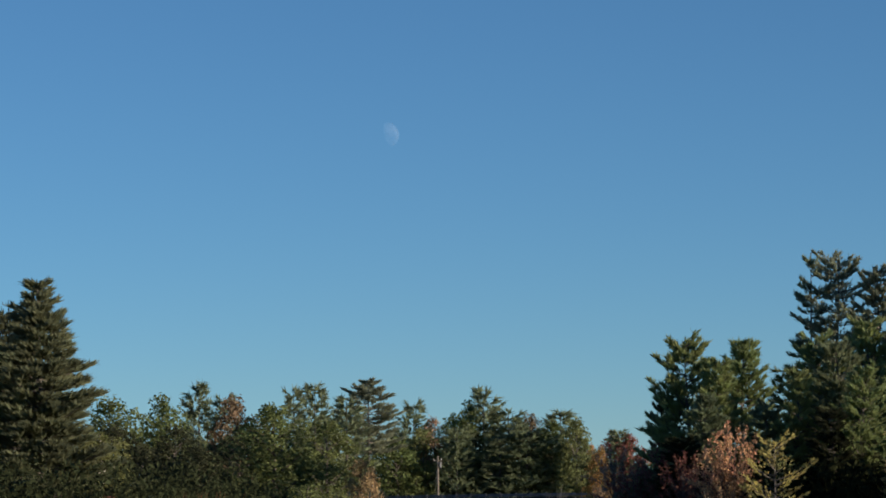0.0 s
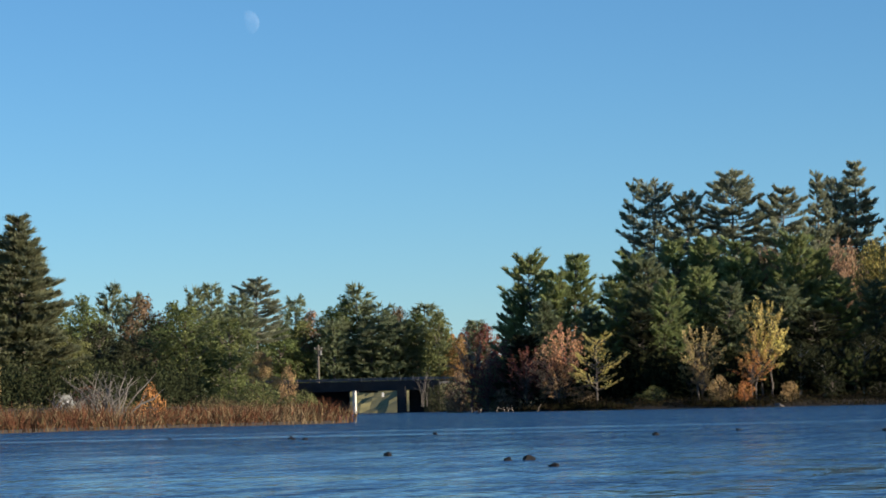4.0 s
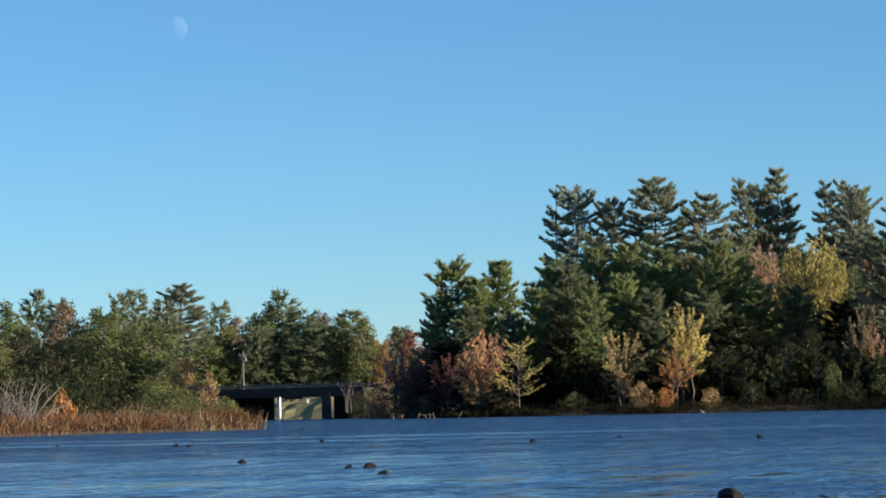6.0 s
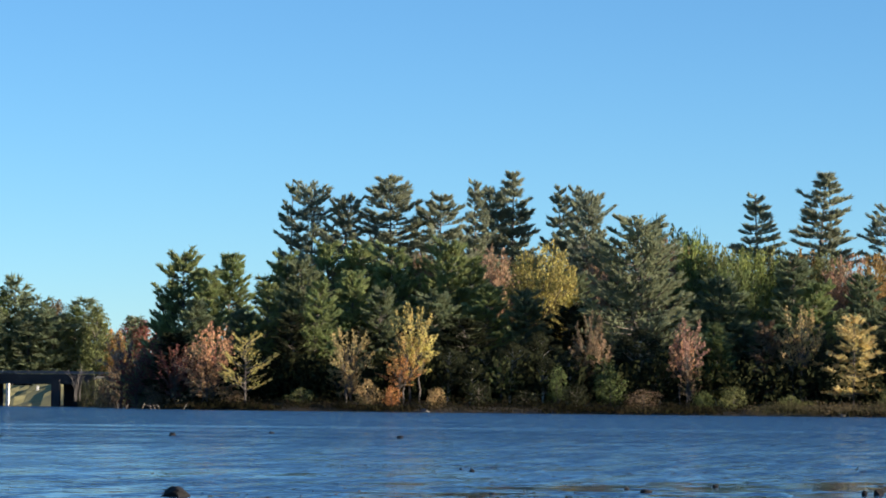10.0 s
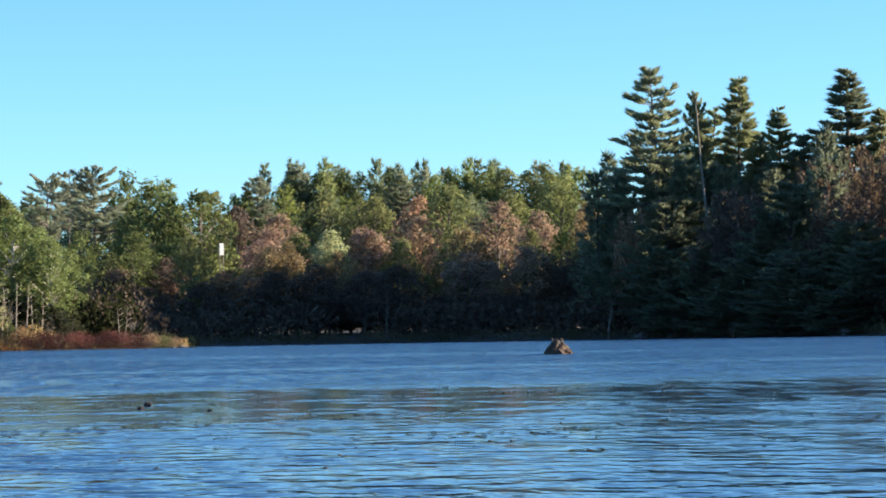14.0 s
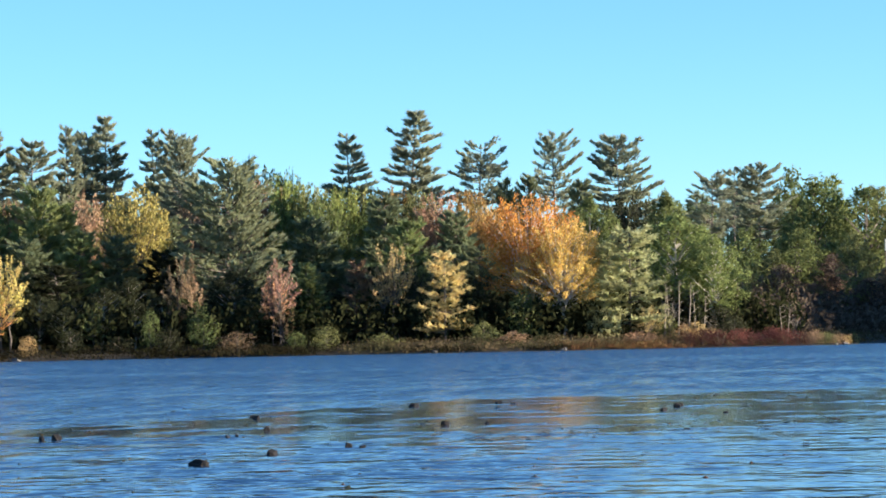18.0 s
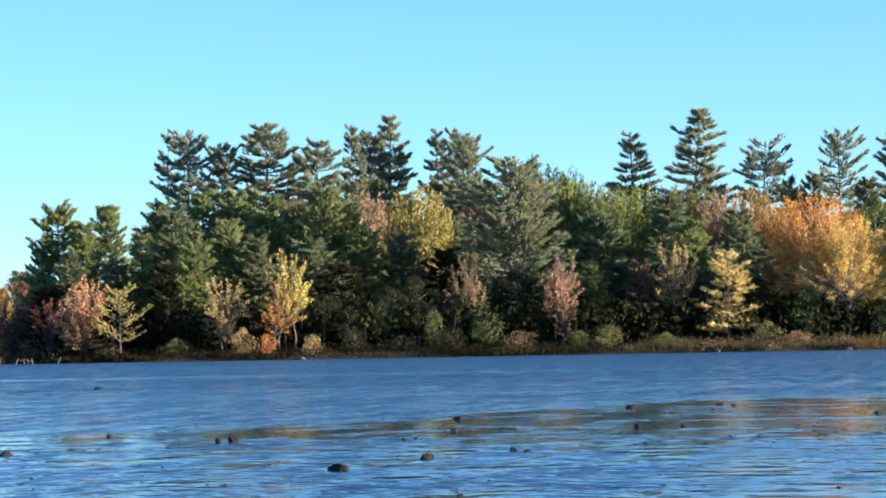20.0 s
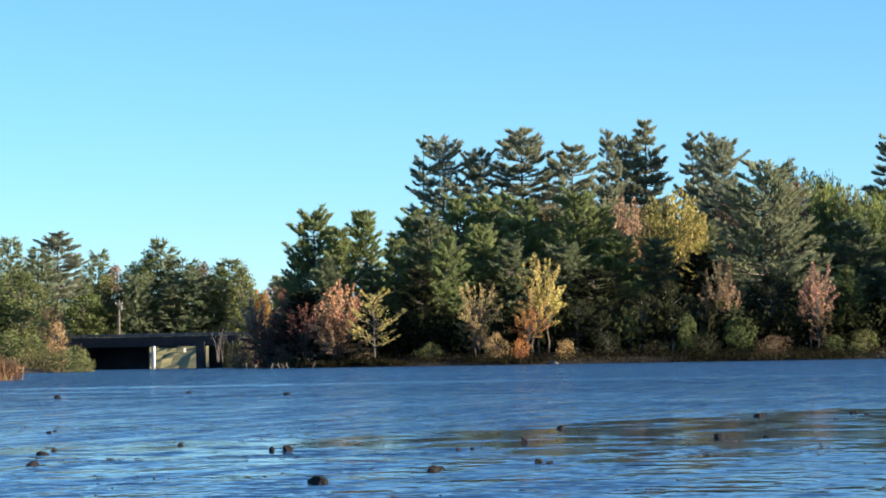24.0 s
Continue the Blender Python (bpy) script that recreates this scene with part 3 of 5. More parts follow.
KINDS = {
    # name: how many forms, height, radius, label, maker
    "far_pine": (4, 18.0, 3.4, "mixed pine of the back woods", lambda s: pine_meshes(s, 18, 3.4, 0.05, 60, 13, 0.2, 0.6, 1.0, 0, 1.15)),
    "far_broadleaf": (5, 16.0, 4.5, "broadleaf tree of the back woods", lambda s: broad_meshes(s, 16, 4.5, 0.10, 34, 3800, 0.5, M_BARK, 0.1, (0.2, 0.4))),
    "mid_broadleaf": (5, 16.0, 4.5, "broadleaf tree behind the cove", lambda s: broad_meshes(s, 16, 4.5, 0.10, 32, 4300, 0.48, M_BARK, 0.15, (0.20, 0.42))),
    "white_pine": (6, 28.0, 4.0, "tall white pine with open tiers of upswept needles", lambda s: plume_pine(s, 28, (4.6, 5.0, 4.8, 5.2, 4.8, 4.8)[(s - 11) // 7], (0.50, 0.50, 0.60, 0.48, 0.62, 0.55)[(s - 11) // 7], (13, 12, 8, 14, 7, 12)[(s - 11) // 7], 7,
                   ("round", "cone", "flat", "cone", "flat", "round")[(s - 11) // 7], (0.1, 0.02, 0.12, 0.0, 0.2, 0.08)[(s - 11) // 7], (1.5, 1.3, 1.3, 1.3, 1.3, 1.4)[(s - 11) // 7], 0.0, (0.0, 0.1, -0.15, 0.0, 0.2, -0.1)[(s - 11) // 7])),
    "young_pine": (6, 18.0, 3.4, "dense young white pine, needled nearly to the ground", lambda s: plume_pine(s, 18, 4.1, 0.05, 21, 7, ("spire", "round", "spire", "spire", "round", "spire")[(s - 11) // 7], 0.34, 1.1, 0.0, 0.0, 1.08)),
    "spruce": (4, 22.0, 5.0, "broad dark conifer with drooping tiers", lambda s: plume_pine(s, 22, 5.9, 0.03, 30, 9, "point", 0.0, 1.35, 0.0, 0.0, 1.2)),
    "tall_fir": (3, 40.0, 5.0, "tall pointed conifer in the shaded grove", lambda s: plume_pine(s, 40, 5.6, 0.18, 34, 8, "point", -0.02, 1.1, 0.0, 0.0, 1.35)),
    "old_pine": (1, 24.0, 8.0, "wide-spreading old white pine at the water's edge", lambda s: plume_pine(s, 24, 8.6, 0.08, 18, 8, "spire", 0.24, 1.15, 0.0, 0.0, 1.1)),
    "broadleaf": (6, 16.0, 4.5, "broadleaf tree with an uneven full crown", lambda s: spray_tree(s, 16, 4.9, 0.16, 90, 9500, 0.35, M_BARK, 0.75, 0.8, 0.3, 0.26)),
    "large_broadleaf": (3, 16.0, 5.0, "large broadleaf tree with a spreading layered crown", lambda s: broad_meshes(s, 16, 5.0, 0.14, 48, 7600, 0.43, M_PALE_BARK, 0.12, (0.16, 0.33))),
    "gaunt_pine": (1, 28.0, 4.0, "gaunt leaning white pine with sparse ragged limbs", lambda s: plume_pine(s, 28, 5.2, 0.60, 9, 5, "ragged", 0.04, 1.0, -0.02, 0.3)),
    "dome_tree": (2, 16.0, 5.0, "maple with pale trunk and domed crown", lambda s: spray_tree(s, 16, 5.0, 0.22, 120, 17000, 0.23, M_PALE_BARK, 0.7, 0.9, 0.4, 0.3, 0.44)),
    "starry_tree": (1, 9.0, 3.0, "small tree with loose limbs that reach up and out", lambda s: plume_pine(s, 9, 3.6, 0.22, 7, 5, "round", 0.42, 0.7, 0.0, 0.0, 0.62)),
    "tiered_tree": (3, 9.0, 2.6, "small tree with leaves in flat tiers", lambda s: pine_meshes(s, 9, 2.6, 0.10, 54, 26, 0.02, 0.3, 0.35, 6, 0.6)),
    "sapling": (4, 9.0, 2.4, "slender young tree with loose layered leaves", lambda s: spray_tree(s, 9, 2.5, 0.10, 34, 1900, 0.26, M_BARK, 0.9, 0.4, 0.35, 0.42)),
    "thin_sapling": (3, 9.0, 2.0, "thin young tree with ragged leaves on bare stems", lambda s: spray_tree(s, 9, 2.2, 0.34, 28, 1500, 0.24, M_BARK, 0.8, 0.5, 0.42, 0.6)),
    "mound_shrub": (4, 1.8, 2.0, "low rounded lakeside shrub", lambda s: broad_meshes(s, 1.8, 2.0, 0.0, 16, 1500, 0.17, M_BARK, 0.1, (0.35, 0.55))),
    "shrub": (4, 3.5, 2.2, "low lakeside shrub", lambda s: broad_meshes(s, 3.5, 2.2, 0.0, 12, 1100, 0.27, M_BARK, 0.3)),
}
TONES = {"pine": "blue-green", "bigpine": "grey-green", "young": "fresh green", "spruce": "dark green", "skypine": "grey-green", "olivepine": "olive-green", "green": "green", "dark": "dark green", "olive": "olive",
         "lime": "yellow-green", "sage": "pale green", "yellow": "bright yellow", "yellow2": "bright yellow", "paleyellow": "pale yellow", "gold": "golden", "gold2": "yellow and orange", "amber": "amber",
         "dullrust": "faded rust-brown", "dulltan": "shade-dulled tan", "shadespruce": "dark green", "gloom": "shade-darkened green", "leaf": "light green", "dusk": "shade-tinted brown-green", "bigorange": "glowing orange", "gold3": "golden-orange", "orange": "orange", "salmon": "salmon-red", "pink": "pinkish red", "rust": "rust-brown", "brick": "dull brick-red", "brown": "reddish brown", "darkred": "wine-dark", "maroon": "dark red",
         "tan": "tan", "straw": "straw-yellow", "pale": "pale green", "grey": "bare grey"}
made = {}
count = [0]


def plant(kind, x, y, top, r, colour, form=None):
    """One tree or shrub with its tip at that height."""
    forms, h0, r0, words, maker = KINDS[kind]
    count[0] += 1
    form = (kind, (count[0] if form is None else form) % forms)
    z = float(ground_z(x, y)) - 0.1
    h = max(top - z, 0.8)
    r *= {"young_pine": 1.2, "white_pine": 1.0, "sapling": 1.0, "spruce": 1.2}.get(kind, 1.0)
    turn = pose(x, y, z, 0, 0, (count[0] * 137.5) % 360)
    if form not in made:
        root = new({"sapling": "young_tree", "thin_sapling": "young_tree", "starry_tree": "young_tree", "tiered_tree": "young_tree", "shrub": "shrub", "mound_shrub": "shrub", "spruce": "spruce_tree", "tall_fir": "spruce_tree", "broadleaf": "broadleaf_tree", "large_broadleaf": "broadleaf_tree", "dome_tree": "maple_tree", "far_broadleaf": "broadleaf_tree", "mid_broadleaf": "broadleaf_tree", "far_pine": "young_pine"}.get(kind, kind))
        wood, crown = maker(11 + 7 * form[1])
        part("trunk", wood, root)
        part("crown", crown, root)
        made[form] = root
    else:
        root = copy_thing(made[form], turn)
    root.matrix_basis = turn @ Matrix.Diagonal((r / r0, r / r0, h / h0, 1))
    for child in root.children:
        child.color = (*COLOURS[colour], 1)
    tagged(root, f"{TONES[colour]} {words}", "shrub" if "shrub" in kind else "tree", "woods round the lake")
    return root


plant('spruce', -61.7, 350.0, 23.6, 6.2, 'spruce')
plant('spruce', -74.4, 350.0, 25.6, 5.6, 'spruce')
plant('white_pine', -71.8, 362.0, 23.0, 4.0, 'spruce', form=0)
plant('white_pine', -68.2, 362.0, 22.0, 3.2, 'spruce', form=5)
plant('white_pine', -77.7, 350.0, 23.0, 5.7, 'spruce')
plant('white_pine', -83.4, 350.0, 24.3, 5.8, 'pine')
plant('broadleaf', -66.8, 362.0, 21.6, 2.8, 'dark')
plant('large_broadleaf', -68.3, 335.0, 12.3, 3.6, 'green')
plant('large_broadleaf', -75.0, 335.0, 13.5, 4.3, 'green')
plant('large_broadleaf', -56.7, 352.0, 10.2, 3.5, 'olive')
plant('shrub', -58.3, 300.0, 6.4, 1.6, 'pink')
plant('shrub', -56.2, 300.0, 6.4, 1.2, 'straw')
plant('shrub', -58.2, 290.0, 3.5, 2.9, 'pink')
plant('shrub', -49.7, 320.0, 3.8, 2.2, 'maroon')
plant('shrub', -63.4, 290.0, 3.9, 3.1, 'maroon')
plant('shrub', -32.9, 330.0, 3.4, 1.8, 'tan')
plant('mid_broadleaf', -82.9, 540.0, 22.2, 5.9, 'green')
plant('mid_broadleaf', -73.5, 560.0, 22.9, 5.3, 'brown')
plant('mid_broadleaf', -69.3, 560.0, 22.1, 5.0, 'green')
# lower trees take the dark tone to stand for shade in these woods
plant('mid_broadleaf', -74.2, 500.0, 16.2, 5.6, 'dark')
plant('mid_broadleaf', -74.9, 480.0, 13.2, 4.9, 'dark')
plant('mid_broadleaf', -66.8, 476.0, 12.3, 4.7, 'dark')
plant('mid_broadleaf', -80.0, 490.0, 16.0, 5.5, 'dark')
plant('mid_broadleaf', -57.4, 480.0, 18.0, 8.0, 'green')
plant('mid_broadleaf', -51.8, 490.0, 16.3, 6.8, 'green')
# dark tone again in place of shade low in the wood
plant('mid_broadleaf', -65.9, 500.0, 14.8, 6.1, 'dark')
plant('far_broadleaf', -55.8, 645.0, 18.5, 7.0, 'green')
plant('mid_broadleaf', -44.8, 470.0, 10.1, 3.1, 'tan')
plant('far_broadleaf', -49.9, 655.0, 23.0, 4.7, 'rust')
plant('far_broadleaf', -46.8, 655.0, 23.5, 5.5, 'lime')
plant('far_broadleaf', -43.1, 655.0, 26.0, 6.1, 'green')
plant('far_broadleaf', -31.0, 655.0, 22.9, 5.3, 'brown')
plant('mid_broadleaf', -87.7, 520.0, 21.1, 7.1, 'green')
plant('mid_broadleaf', -94.5, 520.0, 20.3, 8.3, 'olive')
plant('far_broadleaf', -18.4, 640.0, 16.4, 3.3, 'amber')
plant('far_broadleaf', -17.3, 700.0, 21.2, 4.9, 'brick')
plant('far_broadleaf', -12.6, 660.0, 19.0, 4.4, 'brick')
plant('far_broadleaf', -20.6, 650.0, 17.0, 2.6, 'orange')
plant('far_broadleaf', -52.3, 645.0, 13.3, 6.5, 'green')
plant('far_pine', -80.2, 560.0, 24.2, 4.1, 'pine')
plant('far_pine', -66.3, 570.0, 23.6, 3.6, 'pine')
plant('far_pine', -63.9, 580.0, 24.9, 4.2, 'pine')
plant('far_pine', -54.1, 655.0, 24.7, 4.4, 'pine')
plant('far_pine', -40.7, 655.0, 27.1, 5.5, 'pine')
plant('far_pine', -35.9, 655.0, 22.7, 7.0, 'pine')
plant('far_pine', -26.2, 655.0, 22.8, 5.9, 'pine')
plant('far_pine', -31.8, 645.0, 19.1, 6.5, 'pine')
plant('far_pine', -23.5, 645.0, 18.9, 5.2, 'pine')
plant('far_pine', -37.2, 645.0, 18.0, 5.8, 'pine')
plant('far_pine', -45.0, 645.0, 19.4, 5.2, 'pine')
plant('far_pine', -80.6, 590.0, 23.4, 4.2, 'pine')
plant('far_pine', -59.8, 590.0, 22.9, 4.8, 'pine')
plant('white_pine', -59.0, 620.0, 27.8, 5.8, 'skypine', form=0)
plant('shrub', -19.8, 545.0, 5.4, 2.6, 'dark')
plant('shrub', -17.1, 540.0, 5.9, 3.0, 'dark')
plant('shrub', -21.7, 550.0, 4.7, 1.4, 'dark')
plant('shrub', -21.2, 548.0, 3.0, 2.0, 'dark')
plant('shrub', -14.5, 535.0, 4.5, 2.6, 'dark')
plant('shrub', -9.5, 480.0, 9.7, 2.7, 'maroon')
plant('shrub', -6.1, 450.0, 7.9, 2.2, 'maroon')
plant('shrub', -15.5, 520.0, 6.8, 3.1, 'brown')
plant('shrub', -3.3, 400.0, 7.3, 2.2, 'maroon')
plant('shrub', -12.2, 500.0, 5.6, 2.8, 'olive')
plant('shrub', -31.4, 322.0, 3.7, 3.3, 'olive')
plant('shrub', -35.6, 335.0, 4.7, 3.4, 'green')
plant('shrub', -24.8, 308.0, 1.6, 1.5, 'olive')
plant('shrub', -28.0, 330.0, 2.8, 2.5, 'olive')
plant('shrub', -26.8, 305.0, 2.1, 3.5, 'olive')
plant('shrub', -32.9, 325.0, 3.6, 3.0, 'green')
plant('shrub', -28.0, 312.0, 5.3, 1.4, 'tan')
plant('shrub', -31.8, 300.0, 1.2, 2.2, 'rust')
plant('gaunt_pine', 11.6, 437.0, 32.7, 3.2, 'pine')
plant('white_pine', 14.8, 432.0, 31.5, 3.9, 'skypine', form=4)
plant('white_pine', 19.2, 430.0, 30.4, 3.1, 'skypine', form=5)
plant('white_pine', 25.6, 430.0, 33.1, 5.2, 'skypine', form=0)
plant('white_pine', 32.6, 428.0, 30.5, 4.3, 'skypine', form=0)
plant('white_pine', 38.6, 440.0, 33.7, 3.4, 'skypine', form=1)
plant('white_pine', 41.7, 445.0, 33.1, 3.2, 'skypine', form=5)
plant('white_pine', 44.3, 445.0, 35.3, 4.9, 'skypine', form=3)
plant('white_pine', 50.9, 440.0, 33.0, 3.4, 'skypine', form=1)
plant('white_pine', 54.6, 440.0, 31.9, 3.8, 'skypine', form=4)
plant('young_pine', -3.2, 392.0, 19.4, 3.1, 'young')
plant('young_pine', 3.0, 402.0, 20.1, 3.3, 'young')
plant('young_pine', 0.0, 385.0, 16.9, 3.0, 'young')
plant('young_pine', -5.6, 395.0, 14.0, 1.8, 'pine')
plant('young_pine', 9.3, 375.0, 18.9, 3.2, 'young')
plant('young_pine', 14.8, 385.0, 21.1, 3.7, 'young')
plant('young_pine', 11.5, 372.0, 17.6, 2.8, 'pine')
plant('young_pine', 19.5, 385.0, 20.9, 3.3, 'young')
plant('young_pine', 17.3, 365.0, 16.3, 3.1, 'young')
plant('young_pine', 22.8, 380.0, 20.0, 3.5, 'young')
plant('young_pine', 20.8, 362.0, 14.4, 2.8, 'pine')
plant('young_pine', 26.9, 385.0, 19.2, 3.2, 'young')
plant('young_pine', 29.8, 380.0, 20.6, 3.2, 'young')
plant('young_pine', 32.8, 382.0, 19.1, 3.0, 'young')
plant('young_pine', 7.0, 360.0, 14.6, 2.1, 'young')
plant('young_pine', 13.0, 358.0, 14.7, 2.4, 'young')
plant('young_pine', 4.3, 362.0, 12.0, 2.3, 'pine')
plant('young_pine', -1.4, 368.0, 13.0, 2.3, 'pine')
plant('young_pine', 26.7, 365.0, 13.8, 3.4, 'pine')
plant('young_pine', 33.9, 370.0, 15.2, 3.4, 'young')
plant('young_pine', 38.7, 370.0, 14.5, 3.4, 'pine')
plant('young_pine', 46.6, 385.0, 17.1, 3.6, 'pine')
plant('young_pine', 57.9, 346.0, 8.7, 1.9, 'green')
# gloom from here on: shade below the canopy held in the colour
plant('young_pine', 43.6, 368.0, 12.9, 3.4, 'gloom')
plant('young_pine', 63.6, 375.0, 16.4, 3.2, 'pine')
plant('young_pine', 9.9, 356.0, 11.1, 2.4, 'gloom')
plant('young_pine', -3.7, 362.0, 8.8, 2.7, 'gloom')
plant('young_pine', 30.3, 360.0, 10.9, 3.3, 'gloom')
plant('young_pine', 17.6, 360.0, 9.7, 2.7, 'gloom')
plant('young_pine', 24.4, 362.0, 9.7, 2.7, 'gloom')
plant('young_pine', -6.8, 375.0, 6.3, 2.1, 'pine')
plant('old_pine', 51.7, 366.0, 23.5, 8.9, 'bigpine')
plant('broadleaf', 37.9, 400.0, 21.0, 3.1, 'rust')
plant('broadleaf', 42.1, 379.0, 20.5, 4.5, 'yellow')
plant('broadleaf', 51.0, 398.0, 19.8, 2.7, 'rust')
plant('broadleaf', 61.7, 402.0, 24.5, 3.6, 'olive')
plant('broadleaf', 65.0, 404.0, 23.8, 2.7, 'lime')
plant('broadleaf', 62.8, 396.0, 21.4, 1.6, 'gold')
plant('broadleaf', 66.7, 385.0, 19.5, 3.5, 'green')
plant('broadleaf', 59.7, 404.0, 25.5, 1.5, 'olive')
plant('broadleaf', 26.9, 384.0, 19.3, 1.6, 'rust')
# low trees added in gloom to fill the dark hollows
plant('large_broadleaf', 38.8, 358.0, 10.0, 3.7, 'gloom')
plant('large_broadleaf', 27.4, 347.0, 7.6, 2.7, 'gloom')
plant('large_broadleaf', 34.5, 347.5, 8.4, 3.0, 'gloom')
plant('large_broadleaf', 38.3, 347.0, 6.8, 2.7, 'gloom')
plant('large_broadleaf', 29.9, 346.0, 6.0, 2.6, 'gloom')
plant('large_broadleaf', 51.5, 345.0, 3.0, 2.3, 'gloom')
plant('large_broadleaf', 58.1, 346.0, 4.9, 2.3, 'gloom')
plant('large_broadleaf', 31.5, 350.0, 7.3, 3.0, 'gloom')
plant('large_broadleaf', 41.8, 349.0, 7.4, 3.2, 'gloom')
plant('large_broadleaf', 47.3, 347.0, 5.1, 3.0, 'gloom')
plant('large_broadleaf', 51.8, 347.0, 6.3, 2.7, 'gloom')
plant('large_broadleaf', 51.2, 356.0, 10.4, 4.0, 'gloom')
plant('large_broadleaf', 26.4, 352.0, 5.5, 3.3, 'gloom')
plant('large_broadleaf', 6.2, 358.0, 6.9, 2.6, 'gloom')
plant('sapling', 0.7, 353.0, 9.8, 2.5, 'salmon')
plant('sapling', -0.4, 352.0, 8.0, 2.3, 'salmon')
plant('sapling', 0.3, 351.0, 5.2, 2.2, 'salmon')
plant('thin_sapling', 15.8, 345.0, 9.2, 2.0, 'straw')
plant('sapling', 16.3, 345.0, 6.6, 1.4, 'straw')
plant('sapling', 15.2, 349.0, 5.6, 1.3, 'straw')
plant('thin_sapling', 23.0, 345.0, 12.0, 1.9, 'gold2')
plant('thin_sapling', 23.9, 344.5, 9.2, 1.8, 'gold2')
plant('thin_sapling', 22.2, 344.0, 8.6, 1.8, 'gold')
plant('thin_sapling', 21.6, 343.0, 6.2, 1.5, 'orange')
plant('sapling', 44.2, 350.0, 11.6, 1.8, 'brown')
plant('sapling', 43.3, 349.0, 8.7, 2.2, 'brown')
plant('sapling', 45.0, 349.0, 9.0, 1.6, 'rust')
plant('thin_sapling', 54.2, 342.0, 10.6, 1.6, 'pink')
plant('sapling', 54.4, 342.0, 5.8, 1.2, 'brown')
plant('sapling', 33.4, 346.0, 6.2, 1.6, 'green')
plant('sapling', -5.6, 364.0, 8.2, 2.4, 'maroon')
plant('sapling', -8.4, 372.0, 6.8, 2.3, 'maroon')
plant('sapling', -3.6, 358.0, 7.4, 2.0, 'maroon')
plant('thin_sapling', -10.5, 384.0, 8.8, 2.2, 'grey')
plant('sapling', -1.4, 358.0, 6.0, 2.1, 'maroon')
plant('shrub', 18.1, 343.0, 3.7, 2.0, 'straw')
plant('shrub', 25.8, 342.0, 2.7, 1.6, 'straw')
plant('shrub', 39.5, 343.0, 5.2, 1.7, 'green')
plant('shrub', 45.0, 344.0, 6.3, 1.5, 'green')
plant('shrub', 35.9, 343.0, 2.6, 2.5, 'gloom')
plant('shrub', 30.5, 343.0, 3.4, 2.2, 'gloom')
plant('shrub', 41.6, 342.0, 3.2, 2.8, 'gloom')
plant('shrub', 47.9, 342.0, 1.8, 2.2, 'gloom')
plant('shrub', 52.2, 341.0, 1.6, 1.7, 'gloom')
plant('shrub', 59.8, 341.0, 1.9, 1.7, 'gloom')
plant('shrub', -9.1, 380.0, 4.4, 2.4, 'maroon')
plant('shrub', -12.7, 400.0, 3.1, 2.5, 'brown')
plant('shrub', 10.6, 346.0, 2.7, 2.2, 'olive')
plant('shrub', 20.6, 342.0, 2.9, 1.6, 'orange')
plant('shrub', -5.8, 360.0, 2.8, 2.7, 'brown')
plant('shrub', 2.9, 349.0, 2.3, 2.2, 'brown')
plant('white_pine', 72.6, 400.0, 29.4, 4.4, 'skypine', form=1)
plant('white_pine', 80.6, 395.0, 31.9, 5.2, 'skypine', form=3)
plant('white_pine', 91.2, 402.0, 28.1, 3.5, 'skypine', form=2)
plant('white_pine', 100.7, 400.0, 28.7, 3.5, 'skypine', form=4)
plant('white_pine', 105.6, 385.0, 27.8, 4.1, 'skypine', form=5)
plant('white_pine', 50.2, 402.0, 29.0, 2.7, 'skypine')
plant('young_pine', 71.6, 370.0, 18.8, 3.5, 'pine')
plant('young_pine', 72.9, 362.0, 15.5, 3.1, 'young')
plant('young_pine', 92.3, 392.0, 22.0, 2.5, 'pine')
plant('young_pine', 95.3, 394.0, 22.7, 2.4, 'pine')
plant('young_pine', 80.4, 356.0, 12.4, 3.1, 'pine')
plant('young_pine', 58.8, 352.0, 10.6, 2.2, 'young')
plant('young_pine', 102.3, 392.0, 21.7, 2.7, 'pine')
plant('young_pine', 65.0, 366.0, 10.9, 3.3, 'pine')
plant('young_pine', 75.4, 362.0, 12.7, 2.7, 'pine')
plant('young_pine', 84.3, 358.0, 11.8, 3.1, 'pine')
plant('young_pine', 67.7, 358.0, 10.0, 3.0, 'dark')
plant('young_pine', 82.0, 376.0, 17.4, 3.1, 'pine')
plant('broadleaf', 66.0, 392.0, 21.3, 3.8, 'olive')
plant('broadleaf', 70.1, 390.0, 20.8, 3.5, 'lime')
plant('broadleaf', 81.1, 382.0, 19.9, 3.3, 'rust')
plant('broadleaf', 85.2, 384.0, 20.3, 3.1, 'amber')
plant('broadleaf', 86.8, 378.0, 18.0, 2.0, 'gold')
plant('broadleaf', 79.7, 388.0, 20.6, 2.9, 'olive')
plant('broadleaf', 63.4, 394.0, 22.9, 3.3, 'lime')
plant('large_broadleaf', 98.7, 372.0, 19.9, 4.4, 'green')
plant('large_broadleaf', 109.2, 375.0, 20.2, 4.5, 'green')
plant('large_broadleaf', 103.0, 350.0, 16.5, 6.4, 'leaf')
plant('large_broadleaf', 106.4, 345.0, 13.5, 4.6, 'leaf')
plant('dome_tree', 83.7, 346.0, 17.7, 5.6, 'bigorange')
plant('dome_tree', 87.0, 341.2, 14.8, 4.5, 'gold3')
plant('broadleaf', 80.8, 352.0, 9.6, 2.7, 'dark')
plant('broadleaf', 72.1, 356.0, 9.9, 2.7, 'dark')
plant('broadleaf', 106.0, 380.0, 19.6, 4.4, 'dark')
